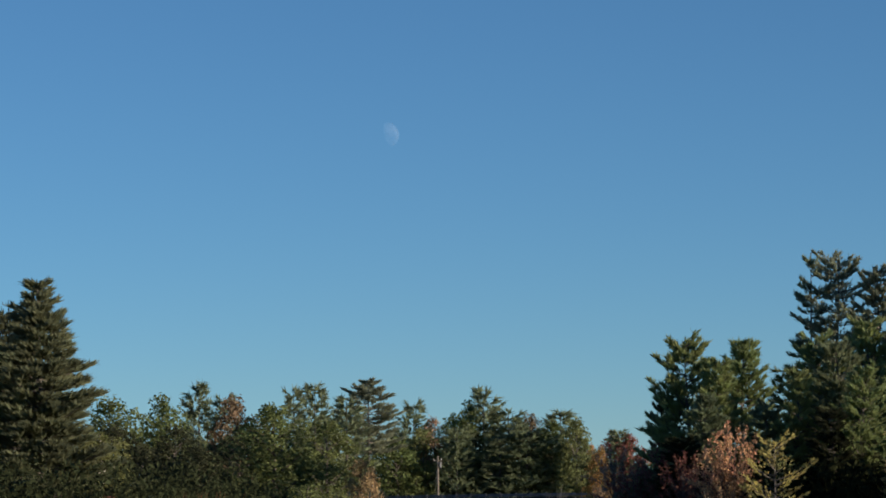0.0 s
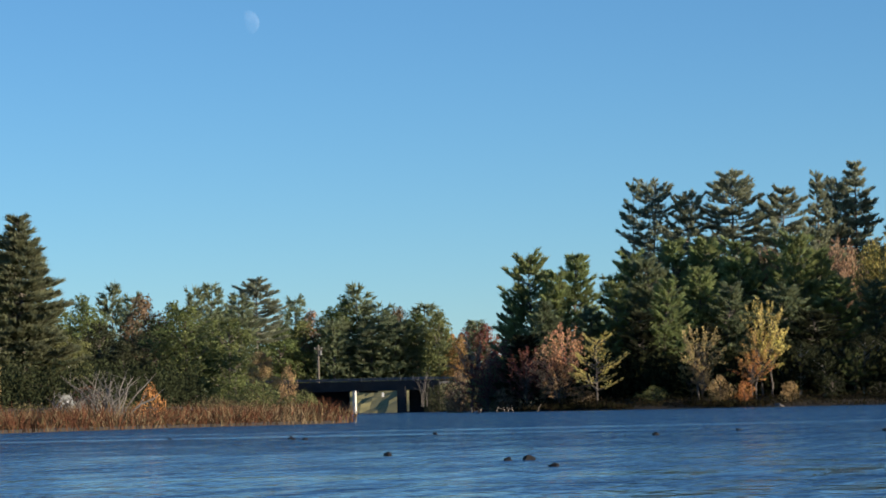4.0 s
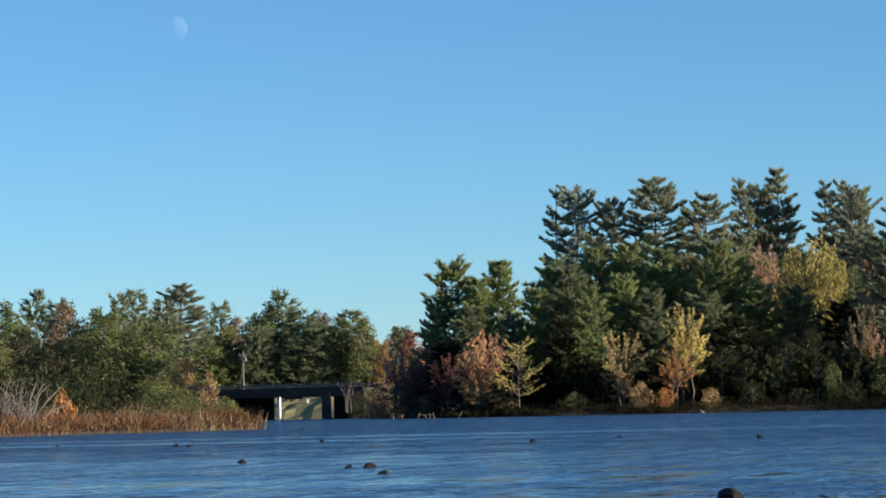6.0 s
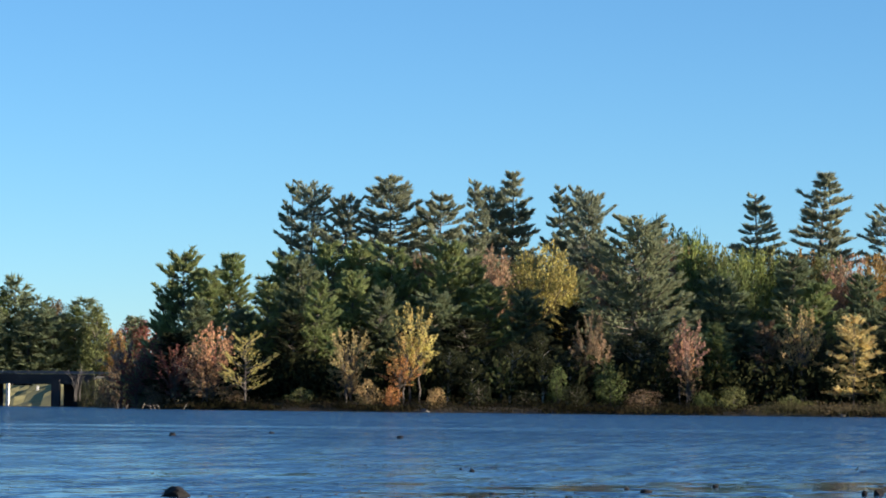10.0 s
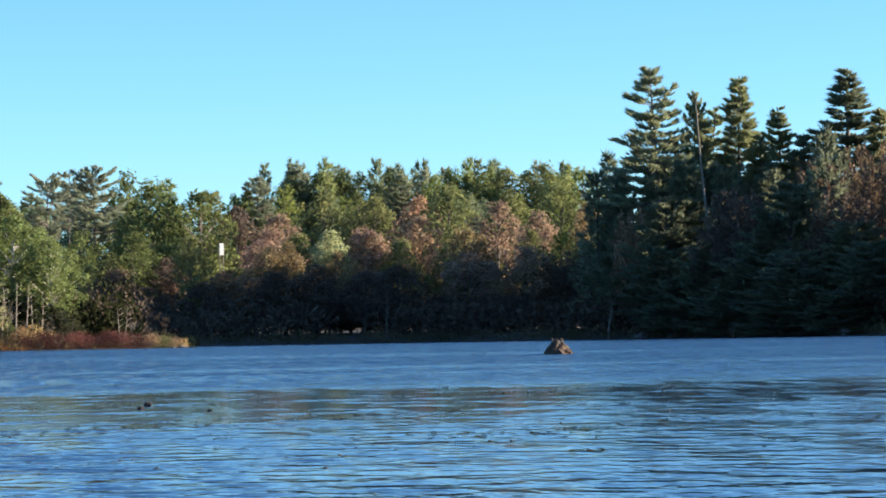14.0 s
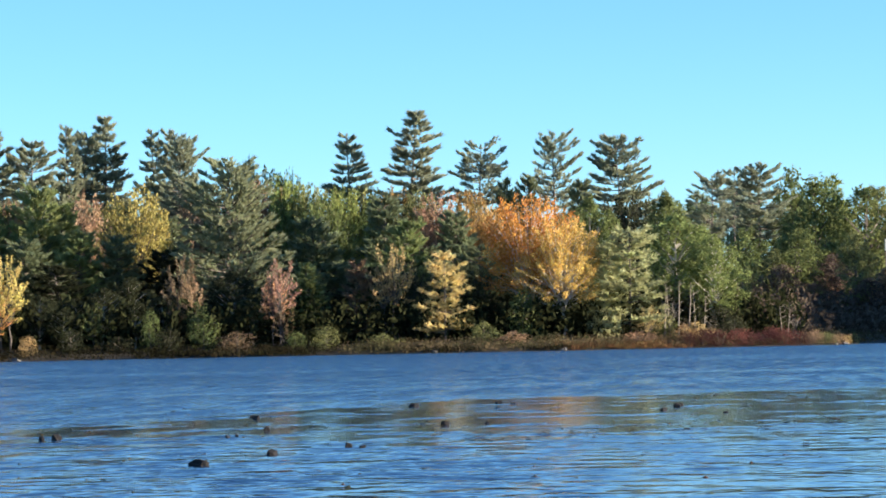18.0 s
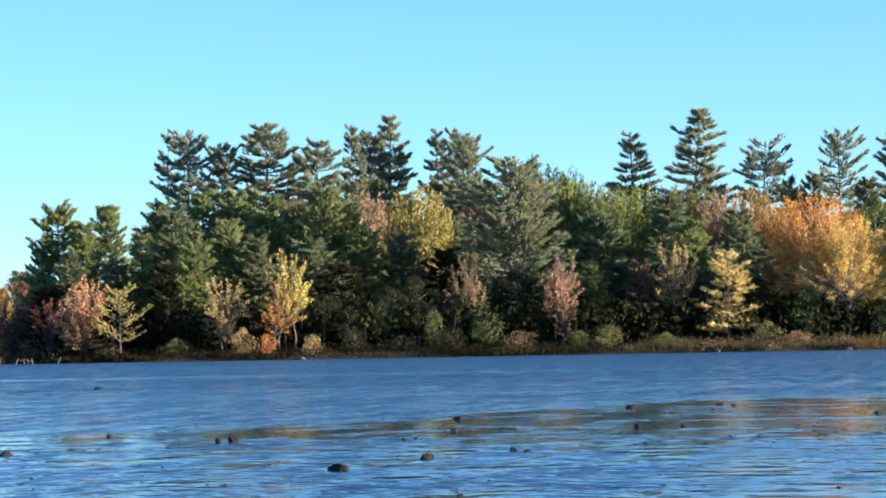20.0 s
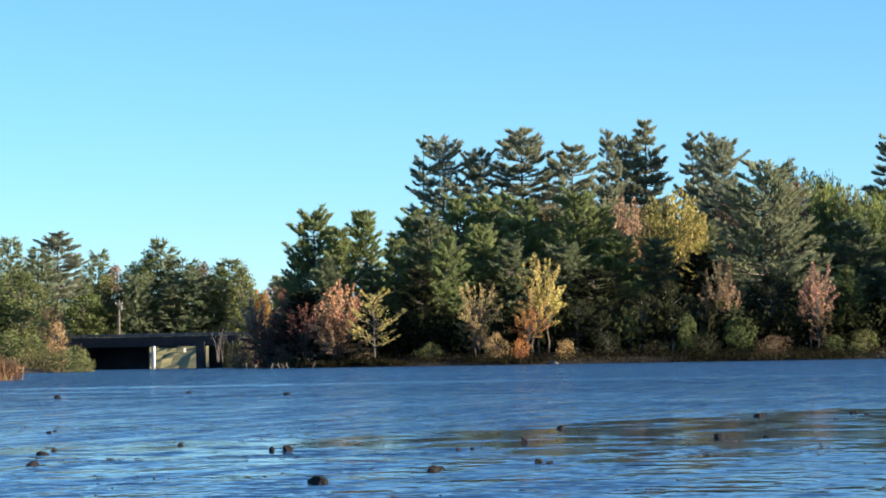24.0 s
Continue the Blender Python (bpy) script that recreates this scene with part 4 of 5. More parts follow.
plant('tiered_tree', 73.0, 341.0, 10.9, 2.7, 'paleyellow')
plant('tiered_tree', 94.6, 340.0, 13.5, 3.6, 'sage')
plant('tiered_tree', 93.0, 343.0, 11.8, 2.6, 'sage')
plant('tiered_tree', 63.9, 346.0, 10.3, 1.8, 'brown')
plant('broadleaf', 65.3, 395.0, 21.7, 3.7, 'olive')
plant('broadleaf', 70.0, 396.0, 21.5, 3.7, 'green')
plant('broadleaf', 73.8, 394.0, 21.5, 3.4, 'olive')
plant('broadleaf', 59.0, 398.0, 22.4, 3.3, 'rust')
plant('broadleaf', 77.6, 392.0, 21.0, 3.4, 'amber')
plant('broadleaf', 54.8, 400.0, 21.6, 3.3, 'green')
plant('starry_tree', 4.4, 347.0, 7.9, 3.0, 'yellow2')
plant('thin_sapling', 67.8, 345.0, 12.2, 2.3, 'straw')
plant('thin_sapling', 66.9, 345.5, 10.2, 1.6, 'straw')
plant('thin_sapling', 53.5, 343.0, 8.4, 1.3, 'salmon')
plant('sapling', 96.2, 338.0, 4.8, 1.4, 'straw')
plant('sapling', 103.8, 342.0, 3.7, 2.6, 'grey')
plant('shrub', 82.4, 341.0, 6.7, 2.7, 'green')
plant('shrub', 91.3, 339.0, 4.9, 2.7, 'sage')
plant('shrub', 76.9, 338.0, 3.5, 2.3, 'olive')
plant('shrub', 59.0, 339.0, 3.2, 2.2, 'olive')
plant('shrub', 55.4, 339.0, 2.6, 1.7, 'green')
plant('shrub', 48.9, 340.0, 2.8, 2.5, 'brown')
plant('shrub', 79.7, 336.0, 2.3, 2.6, 'rust')
plant('shrub', 94.0, 335.0, 1.9, 3.2, 'rust')
plant('shrub', 98.8, 340.0, 3.8, 2.6, 'olive')
plant('shrub', 45.6, 343.0, 4.8, 2.2, 'green')
plant('shrub', 65.2, 338.0, 2.4, 2.2, 'olive')
plant('mound_shrub', 99.9, 334.1, 1.5, 1.5, 'darkred')
plant('mound_shrub', 101.6, 334.7, 1.8, 2.0, 'darkred')
plant('mound_shrub', 103.5, 335.0, 1.7, 1.9, 'darkred')
plant('mound_shrub', 105.7, 335.8, 1.8, 1.8, 'maroon')
plant('mound_shrub', 106.9, 335.8, 1.5, 1.5, 'maroon')
plant('mound_shrub', 108.7, 336.3, 1.5, 1.9, 'darkred')
plant('mound_shrub', 110.5, 336.9, 1.7, 1.9, 'darkred')
plant('mound_shrub', 112.4, 337.4, 1.8, 2.0, 'maroon')
plant('mound_shrub', 114.1, 337.6, 1.5, 1.9, 'darkred')
plant('mound_shrub', 115.9, 338.1, 1.5, 1.8, 'rust')
plant('mound_shrub', 117.6, 338.5, 1.3, 1.8, 'olive')
plant('mound_shrub', 119.0, 338.7, 1.1, 1.4, 'rust')
plant('mound_shrub', 107.2, 338.5, 1.9, 1.9, 'maroon')
plant('mound_shrub', 111.7, 339.6, 2.0, 1.9, 'maroon')
plant('mound_shrub', 103.5, 337.6, 2.0, 2.0, 'brown')
plant('shrub', 120.4, 339.1, 1.1, 0.9, 'straw')
plant('shrub', 122.9, 343.3, 1.4, 0.8, 'olive')
plant('shrub', 106.0, 340.9, 4.6, 2.2, 'dark')
plant('shrub', 106.8, 339.3, 3.6, 1.8, 'dark')
plant('shrub', 102.0, 338.1, 3.0, 2.2, 'straw')
plant('shrub', 99.9, 336.8, 2.7, 1.9, 'tan')
plant('white_pine', 171.2, 560.0, 32.3, 4.6, 'skypine')
plant('white_pine', 183.5, 570.0, 35.3, 5.1, 'skypine')
plant('white_pine', 251.8, 660.0, 38.6, 4.4, 'skypine')
plant('white_pine', 276.6, 700.0, 44.2, 5.0, 'skypine')
plant('white_pine', 188.2, 600.0, 35.6, 4.2, 'skypine')
plant('white_pine', 301.3, 690.0, 41.2, 5.6, 'skypine')
plant('mid_broadleaf', 194.4, 580.0, 35.5, 6.4, 'green')
plant('mid_broadleaf', 185.6, 545.0, 31.7, 8.3, 'green')
plant('mid_broadleaf', 195.6, 540.0, 30.2, 9.6, 'green')
plant('far_broadleaf', 284.7, 700.0, 43.3, 10.3, 'olive')
plant('mid_broadleaf', 167.6, 500.0, 20.7, 6.0, 'green')
plant('mid_broadleaf', 172.3, 482.0, 18.7, 4.5, 'olive')
plant('mid_broadleaf', 161.9, 500.0, 16.7, 5.8, 'olive')
plant('mid_broadleaf', 201.8, 520.0, 22.0, 7.3, 'dullrust')
plant('mid_broadleaf', 203.6, 500.0, 20.1, 4.2, 'sage')
plant('mid_broadleaf', 212.1, 500.0, 20.5, 5.9, 'dullrust')
# dusk: the warm veil over the cove's shade, mixed into the leaf colour
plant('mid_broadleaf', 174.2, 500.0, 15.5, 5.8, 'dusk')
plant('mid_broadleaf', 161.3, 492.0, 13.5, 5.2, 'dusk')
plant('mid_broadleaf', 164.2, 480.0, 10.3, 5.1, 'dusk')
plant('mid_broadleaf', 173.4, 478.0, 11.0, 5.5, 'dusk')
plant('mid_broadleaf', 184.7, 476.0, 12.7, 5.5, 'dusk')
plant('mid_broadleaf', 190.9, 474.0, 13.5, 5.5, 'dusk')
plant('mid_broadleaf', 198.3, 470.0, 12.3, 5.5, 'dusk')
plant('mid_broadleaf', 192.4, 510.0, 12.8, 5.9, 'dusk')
plant('mid_broadleaf', 171.5, 540.0, 22.2, 6.1, 'green')
plant('mid_broadleaf', 209.1, 560.0, 28.2, 6.5, 'dusk')
# dulltan: tan lowered to stand for shade higher up the cove trees
plant('mid_broadleaf', 194.2, 495.0, 18.1, 4.1, 'dulltan')
plant('mid_broadleaf', 186.1, 505.0, 13.2, 3.5, 'dusk')
plant('far_broadleaf', 282.8, 700.0, 43.6, 8.8, 'olive')
plant('far_broadleaf', 294.9, 700.0, 43.2, 8.3, 'olive')
plant('far_broadleaf', 311.2, 720.0, 45.2, 7.9, 'green')
plant('far_broadleaf', 318.1, 700.0, 43.9, 8.4, 'green')
plant('far_broadleaf', 335.5, 700.0, 44.6, 8.5, 'olive')
plant('far_broadleaf', 339.4, 690.0, 45.5, 8.4, 'olive')
plant('far_broadleaf', 346.3, 680.0, 43.8, 9.3, 'lime')
plant('far_broadleaf', 276.8, 700.0, 42.7, 6.6, 'olive')
plant('far_broadleaf', 288.8, 700.0, 42.5, 6.6, 'green')
plant('far_broadleaf', 307.2, 700.0, 43.2, 7.3, 'olive')
plant('far_broadleaf', 309.7, 690.0, 42.4, 6.6, 'lime')
plant('far_broadleaf', 324.4, 700.0, 43.4, 6.7, 'olive')
plant('far_broadleaf', 324.7, 690.0, 42.2, 6.6, 'green')
plant('far_broadleaf', 340.3, 700.0, 43.5, 6.8, 'olive')
plant('far_broadleaf', 344.1, 690.0, 43.0, 6.7, 'lime')
plant('far_broadleaf', 251.9, 620.0, 33.9, 8.7, 'olive')
plant('far_broadleaf', 263.9, 620.0, 32.7, 8.8, 'olive')
plant('mid_broadleaf', 274.1, 600.0, 35.4, 8.4, 'olive')
plant('far_broadleaf', 297.2, 620.0, 34.1, 8.4, 'olive')
plant('mid_broadleaf', 301.4, 600.0, 35.2, 8.3, 'olive')
plant('far_broadleaf', 270.5, 610.0, 32.8, 7.3, 'rust')
plant('mid_broadleaf', 210.2, 540.0, 25.5, 8.8, 'dullrust')
plant('mid_broadleaf', 191.6, 495.0, 17.7, 4.8, 'dulltan')
plant('mid_broadleaf', 205.3, 500.0, 20.4, 5.7, 'sage')
plant('mid_broadleaf', 211.9, 500.0, 20.9, 6.1, 'dullrust')
plant('mid_broadleaf', 224.6, 505.0, 23.7, 6.7, 'rust')
plant('mid_broadleaf', 237.5, 500.0, 26.0, 8.0, 'dullrust')
plant('mid_broadleaf', 246.3, 480.0, 25.6, 5.4, 'tan')
plant('mid_broadleaf', 241.7, 490.0, 23.3, 6.0, 'dullrust')
plant('mid_broadleaf', 221.5, 480.0, 20.1, 5.8, 'dulltan')
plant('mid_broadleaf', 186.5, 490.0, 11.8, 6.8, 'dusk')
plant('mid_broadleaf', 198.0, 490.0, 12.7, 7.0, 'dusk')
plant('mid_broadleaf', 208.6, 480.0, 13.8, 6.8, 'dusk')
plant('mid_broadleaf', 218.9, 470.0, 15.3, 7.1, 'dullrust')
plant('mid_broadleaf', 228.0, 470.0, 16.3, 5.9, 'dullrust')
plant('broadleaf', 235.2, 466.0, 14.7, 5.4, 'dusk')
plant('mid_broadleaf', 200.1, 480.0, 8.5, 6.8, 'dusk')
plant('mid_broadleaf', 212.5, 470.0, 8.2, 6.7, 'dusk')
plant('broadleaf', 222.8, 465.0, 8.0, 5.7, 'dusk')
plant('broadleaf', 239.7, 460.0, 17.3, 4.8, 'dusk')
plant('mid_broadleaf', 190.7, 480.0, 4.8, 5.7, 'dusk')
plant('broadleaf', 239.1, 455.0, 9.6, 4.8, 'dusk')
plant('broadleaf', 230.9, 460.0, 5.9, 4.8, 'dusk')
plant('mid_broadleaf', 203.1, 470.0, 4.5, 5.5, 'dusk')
plant('mid_broadleaf', 215.1, 495.0, 18.7, 4.7, 'olive')
plant('mid_broadleaf', 201.4, 488.0, 16.5, 4.1, 'dulltan')
plant('mid_broadleaf', 221.8, 488.0, 17.4, 4.7, 'olive')
plant('mid_broadleaf', 238.1, 476.0, 19.9, 4.1, 'lime')
plant('mid_broadleaf', 223.8, 478.0, 18.5, 3.9, 'dulltan')
plant('mid_broadleaf', 199.8, 505.0, 20.1, 4.7, 'green')
plant('mid_broadleaf', 234.6, 480.0, 20.1, 3.5, 'olive')
plant('far_pine', 284.7, 720.0, 45.7, 3.7, 'pine')
plant('far_pine', 320.0, 720.0, 46.1, 4.4, 'pine')
plant('far_pine', 330.6, 710.0, 46.0, 4.4, 'pine')
plant('far_pine', 298.6, 720.0, 44.3, 3.8, 'pine')
plant('far_pine', 340.1, 720.0, 46.1, 3.8, 'pine')
plant('far_pine', 351.6, 700.0, 44.7, 3.8, 'pine')
plant('white_pine', 233.0, 432.0, 43.6, 7.0, 'bigpine', form=3)
plant('white_pine', 246.4, 442.0, 40.5, 2.6, 'olivepine')
plant('white_pine', 252.8, 447.0, 38.7, 4.6, 'olivepine')
plant('white_pine', 268.1, 407.0, 44.8, 4.1, 'spruce')
plant('white_pine', 239.0, 437.0, 32.1, 5.5, 'spruce')
plant('tall_fir', 252.2, 437.0, 43.2, 7.2, 'olivepine')
plant('tall_fir', 255.2, 430.0, 37.4, 6.3, 'olivepine')
# shadespruce: conifer green set lighter to ease the deep shade here
plant('tall_fir', 263.6, 422.0, 43.3, 10.6, 'shadespruce')
plant('tall_fir', 256.8, 424.0, 32.8, 7.0, 'shadespruce')
plant('tall_fir', 245.4, 438.0, 36.9, 5.1, 'olivepine')
plant('tall_fir', 253.0, 432.0, 32.9, 7.2, 'olivepine')
plant('tall_fir', 266.2, 416.0, 36.5, 7.0, 'olivepine')
plant('tall_fir', 268.0, 387.0, 38.6, 5.7, 'shadespruce')
plant('tall_fir', 265.5, 394.0, 35.7, 4.8, 'shadespruce')
plant('tall_fir', 267.7, 372.0, 39.0, 5.6, 'shadespruce')
plant('broadleaf', 245.5, 385.0, 27.5, 5.2, 'brown')
plant('broadleaf', 241.8, 396.0, 26.5, 4.5, 'brown')
plant('broadleaf', 229.3, 430.0, 20.7, 4.0, 'rust')
plant('broadleaf', 230.9, 402.0, 22.0, 5.3, 'dusk')
plant('large_broadleaf', 246.3, 370.0, 25.3, 5.8, 'rust')
plant('large_broadleaf', 247.5, 355.0, 22.9, 6.4, 'green')
plant('large_broadleaf', 248.1, 340.0, 23.5, 6.2, 'green')
plant('broadleaf', 235.9, 378.0, 20.0, 6.6, 'dusk')
plant('large_broadleaf', 246.2, 325.0, 24.1, 6.8, 'green')
plant('young_pine', 232.5, 388.0, 22.2, 6.7, 'shadespruce')
plant('young_pine', 233.1, 372.0, 15.7, 6.5, 'shadespruce')
plant('young_pine', 229.0, 420.0, 21.2, 5.3, 'shadespruce')
plant('young_pine', 226.6, 405.0, 13.6, 4.5, 'shadespruce')
plant('young_pine', 224.9, 392.0, 9.0, 5.0, 'shadespruce')
plant('young_pine', 225.8, 374.0, 11.7, 6.1, 'shadespruce')
plant('young_pine', 230.0, 362.0, 12.9, 5.6, 'shadespruce')
plant('young_pine', 229.2, 432.0, 13.6, 4.2, 'shadespruce')
plant('young_pine', 229.9, 392.0, 14.8, 5.0, 'shadespruce')
plant('young_pine', 224.3, 410.0, 9.4, 4.3, 'shadespruce')
plant('young_pine', 234.9, 356.0, 13.5, 5.5, 'shadespruce')
plant('young_pine', 236.7, 345.0, 14.6, 6.2, 'shadespruce')
plant('young_pine', 239.7, 335.0, 14.2, 6.1, 'shadespruce')
plant('young_pine', 241.4, 325.0, 15.2, 6.0, 'shadespruce')
plant('young_pine', 223.9, 362.0, 5.9, 3.9, 'shadespruce')
plant('young_pine', 220.7, 372.0, 4.5, 4.0, 'shadespruce')


def grove(n, x0, x1, y0, y1, low, high, kinds, colours, seed):
    """Trees that close the woods behind the front rows, some unseen to add shade."""
    rng = random.Random(seed)
    for i in range(n):
        x, y = x0 + (x1 - x0) * (i + rng.random()) / n, rng.uniform(y0, y1)
        kind = rng.choice(kinds)
        kind = {"young_pine": "far_pine", "broadleaf": "far_broadleaf"}.get(kind, kind)
        r = {"white_pine": 3.8, "far_pine": 4.2, "spruce": 4.6, "far_broadleaf": 4.8}[kind] * rng.uniform(0.85, 1.2)
        plant(kind, x, y, rng.uniform(low, high), r, rng.choice(colours))


GREENS = ["pine", "pine", "green", "olive", "dark", "young"]
grove(22, 8, 66, 398, 424, 16.5, 19.5, ["young_pine", "broadleaf"], GREENS, 1)
grove(22, 64, 114, 388, 415, 15.0, 18.0, ["young_pine", "broadleaf", "broadleaf"], GREENS + ["rust"], 2)
grove(16, 30, 62, 440, 455, 21, 25, ["white_pine", "young_pine"], ["pine"], 3)
grove(26, -125, -15, 640, 672, 19, 22, ["young_pine", "broadleaf"], GREENS, 4)
grove(14, -140, -62, 372, 400, 16, 20, ["young_pine", "spruce", "broadleaf"], ["spruce", "dark", "pine"], 5)
grove(22, 120, 200, 540, 600, 22, 27, ["broadleaf", "young_pine"], GREENS, 6)
grove(30, 185, 330, 640, 690, 33, 37, ["broadleaf", "young_pine"], ["olive", "green", "pine", "lime"], 7)
grove(20, 165, 240, 478, 520, 10, 14, ["broadleaf", "young_pine"], ["dark", "brown", "olive", "rust"], 8)
# right-bank groves raised so that their shadows climb higher in the cove
grove(22, 226, 262, 418, 446, 25, 29, ["young_pine", "spruce"], ["shadespruce"], 19)
grove(30, 234, 300, 330, 470, 26, 31, ["young_pine", "spruce"], ["shadespruce"], 9)
# unseen trees added behind the bank to throw shade on the cove
grove(22, 292, 365, 395, 470, 31, 37, ["young_pine", "spruce"], ["shadespruce"], 18)
grove(18, 232, 290, 280, 330, 24, 29, ["young_pine", "spruce"], ["shadespruce"], 10)


rng = random.Random(12)
for i in range(17):  # small tips that break the line of the ridge
    plant("far_pine", 274 + 5.2 * i + rng.uniform(-2.5, 2.5), rng.uniform(695, 722), rng.uniform(42.6, 45.2) + 0.03 * i, rng.uniform(3.0, 3.9), rng.choice(["pine", "young", "skypine"]))


def far_woods():
    """The wooded ridge on the horizon."""
    rng = random.Random(21)
    c = Cloud()
    for i in range(360):
        b = -0.22 + 1.0 * i / 360
        y = rng.uniform(720, 900)
        x = b * y
        z0 = float(ground_z(x, y))
        h, r = rng.uniform(14, 19), rng.uniform(3, 5)
        for j in range(150):
            k = rng.random()
            a = rng.uniform(0, 6.28)
            rad = r * (1 - k) ** 0.6 * rng.uniform(0.6, 1.0)
            c.leaf(Vector((x + math.cos(a) * rad, y + math.sin(a) * rad, z0 + h * k)), Vector((math.cos(a), math.sin(a), 0.4)), rng.uniform(1.0, 1.9), rng)
    ob = new("far_woods", c.mesh("far_woods", M_LEAF))
    ob.color = (0.09, 0.12, 0.045, 1)
    tagged(ob, "distant mixed woods along the low ridge", "woods", kind="stuff")


far_woods()


def along_shore(i0, i1):
    """Points along the water's edge between two corners of the lake."""
    pts = [Vector((*LAKE[i], 0)) for i in range(i0, i1 + 1)]
    lengths = [(b - a).length for a, b in zip(pts, pts[1:])]
    return pts, lengths, sum(lengths)


def brush(name, i0, i1, n, depth0, depth1, tall0, tall1, size, mat, seed, label, colour=(1, 1, 1), blades=False, gaps=-1.0):
    """Low growth on the bank, in clumps."""
    rng = random.Random(seed)
    pts, lengths, total = along_shore(i0, i1)
    c = Cloud()
    for i in range(n):
        s = rng.uniform(0, total)
        k = 0
        while s > lengths[k] and k < len(lengths) - 1:
            s -= lengths[k]
            k += 1
        d = (pts[k + 1] - pts[k]).normalized()
        out = Vector((d.y, -d.x, 0))
        p = pts[k] + d * s + out * rng.uniform(depth0, depth1)
        if float(inland(p.x, p.y)) < depth0:
            continue
        if noise.noise(Vector((p.x * 0.13, p.y * 0.13, seed + 5))) < gaps:
            continue
        z0 = float(ground_z(p.x, p.y))
        lump = 0.5 + 0.5 * noise.noise(Vector((p.x * 0.35, p.y * 0.35, seed)))
        tall = tall0 + (tall1 - tall0) * lump * rng.uniform(0.6, 1.2)
        for j in range(9):
            q = p + Vector((rng.gauss(0, 0.5), rng.gauss(0, 0.5), 0))
            q.z = z0 + tall * rng.random()
            if blades:
                q.z = z0 + tall * 0.4 * rng.random()
                c.needle(q, Vector((rng.gauss(0, 0.3), rng.gauss(0, 0.3), 1)).normalized(), tall * rng.uniform(0.4, 0.8), size, rng)
            else:
                c.leaf(q, Vector((rng.gauss(0, 1), rng.gauss(0, 1), 0.5)), size * rng.uniform(0.6, 1.3), rng)
    ob = new(name, c.mesh(name, mat))
    ob.color = (*colour, 1)
    tagged(ob, label, "undergrowth", kind="stuff")


brush("bank_brush", 15, 17, 1500, -0.2, 6, 0.2, 1.6, 0.2, M_BRUSH, 30, "brown and olive brush on the sunny bank")
# darkened brush copy stands for shade along this stretch of bank
brush("bank_brush", 17, 22, 2600, -0.2, 6, 0.2, 1.5, 0.22, M_SHADE_BRUSH, 31, "bank brush with shade put into its browns and olives")
brush("rusty_grass", 15, 16, 1000, -0.3, 3.5, 0.2, 1.25, 0.08, M_RUSTY, 38, "rust-red grass and sedge at the water's edge", blades=True, gaps=-0.08)
brush("bank_brush", 14, 17, 900, 0.2, 3, 0.3, 1.5, 0.2, M_BRUSH, 40, "olive and brown brush on the sunny bank", gaps=0.0)
brush("bank_grass", 16, 22, 2000, -0.3, 3, 0.2, 1.2, 0.12, M_SHADE_BRUSH, 39, "grass at the water's edge, coloured dark for shade", blades=True, gaps=0.0)
# leaf colour lowered so this growth carries the shade under the trees
brush("understory", 14, 22, 3600, 6, 30, 2.5, 7.5, 0.95, M_LEAF, 32, "leafy understory beneath the trees, shade put into its green", (0.032, 0.036, 0.017))
brush("bank_brush", 12, 14, 400, 0.3, 3, 0.2, 0.9, 0.2, M_SHADE_BRUSH, 43, "brush on the tip of the spit, in shade-dark browns")
brush("bank_brush", 3, 12, 2400, 0.0, 5, 0.4, 2.4, 0.42, M_BRUSH, 33, "brown brush along the shaded cove")
# reddish leaf colour stands for warm, veiled shade behind the cove
brush("understory", 3, 12, 4200, 4, 36, 2.0, 8.5, 1.1, M_LEAF, 34, "understory behind the cove, tinted for its warm shade", (0.115, 0.088, 0.066))
brush("understory", 6, 11, 1300, 36, 75, 3.0, 9.0, 1.3, M_LEAF, 42, "understory deep in the woods, tinted for its warm shade", (0.115, 0.088, 0.066))
brush("bank_brush", 21, 24, 1100, 0.4, 7, 0.6, 3.0, 0.5, M_BRUSH, 35, "reddish brush on the bank by the bridge")
brush("bank_brush", 25, 29, 2600, 0.4, 9, 0.4, 1.5, 0.3, M_BRUSH, 36, "olive and rusty brush on the marshy bank")
# dark leaf colour stands for the shade below the spruces
brush("understory", 25, 29, 3800, 10, 60, 2.5, 7.0, 0.6, M_LEAF, 37, "understory below the trees, coloured dark to stand for shade", (0.04, 0.048, 0.024))


# ---- the marsh in front of the bridge ----
MARSH = [(-34, 74), (-19.5, 86), (-17.9, 95), (-14.8, 107), (-10.0, 116.5), (-9.6, 120), (-14, 140), (-26, 165), (-48, 170), (-56, 120)]


def inside(poly, x, y):
    hit = False
    for (ax, ay), (bx, by) in zip(poly, poly[1:] + poly[:1]):
        if (ay > y) != (by > y) and x < ax + (y - ay) * (bx - ax) / (by - ay):
            hit = not hit
    return hit


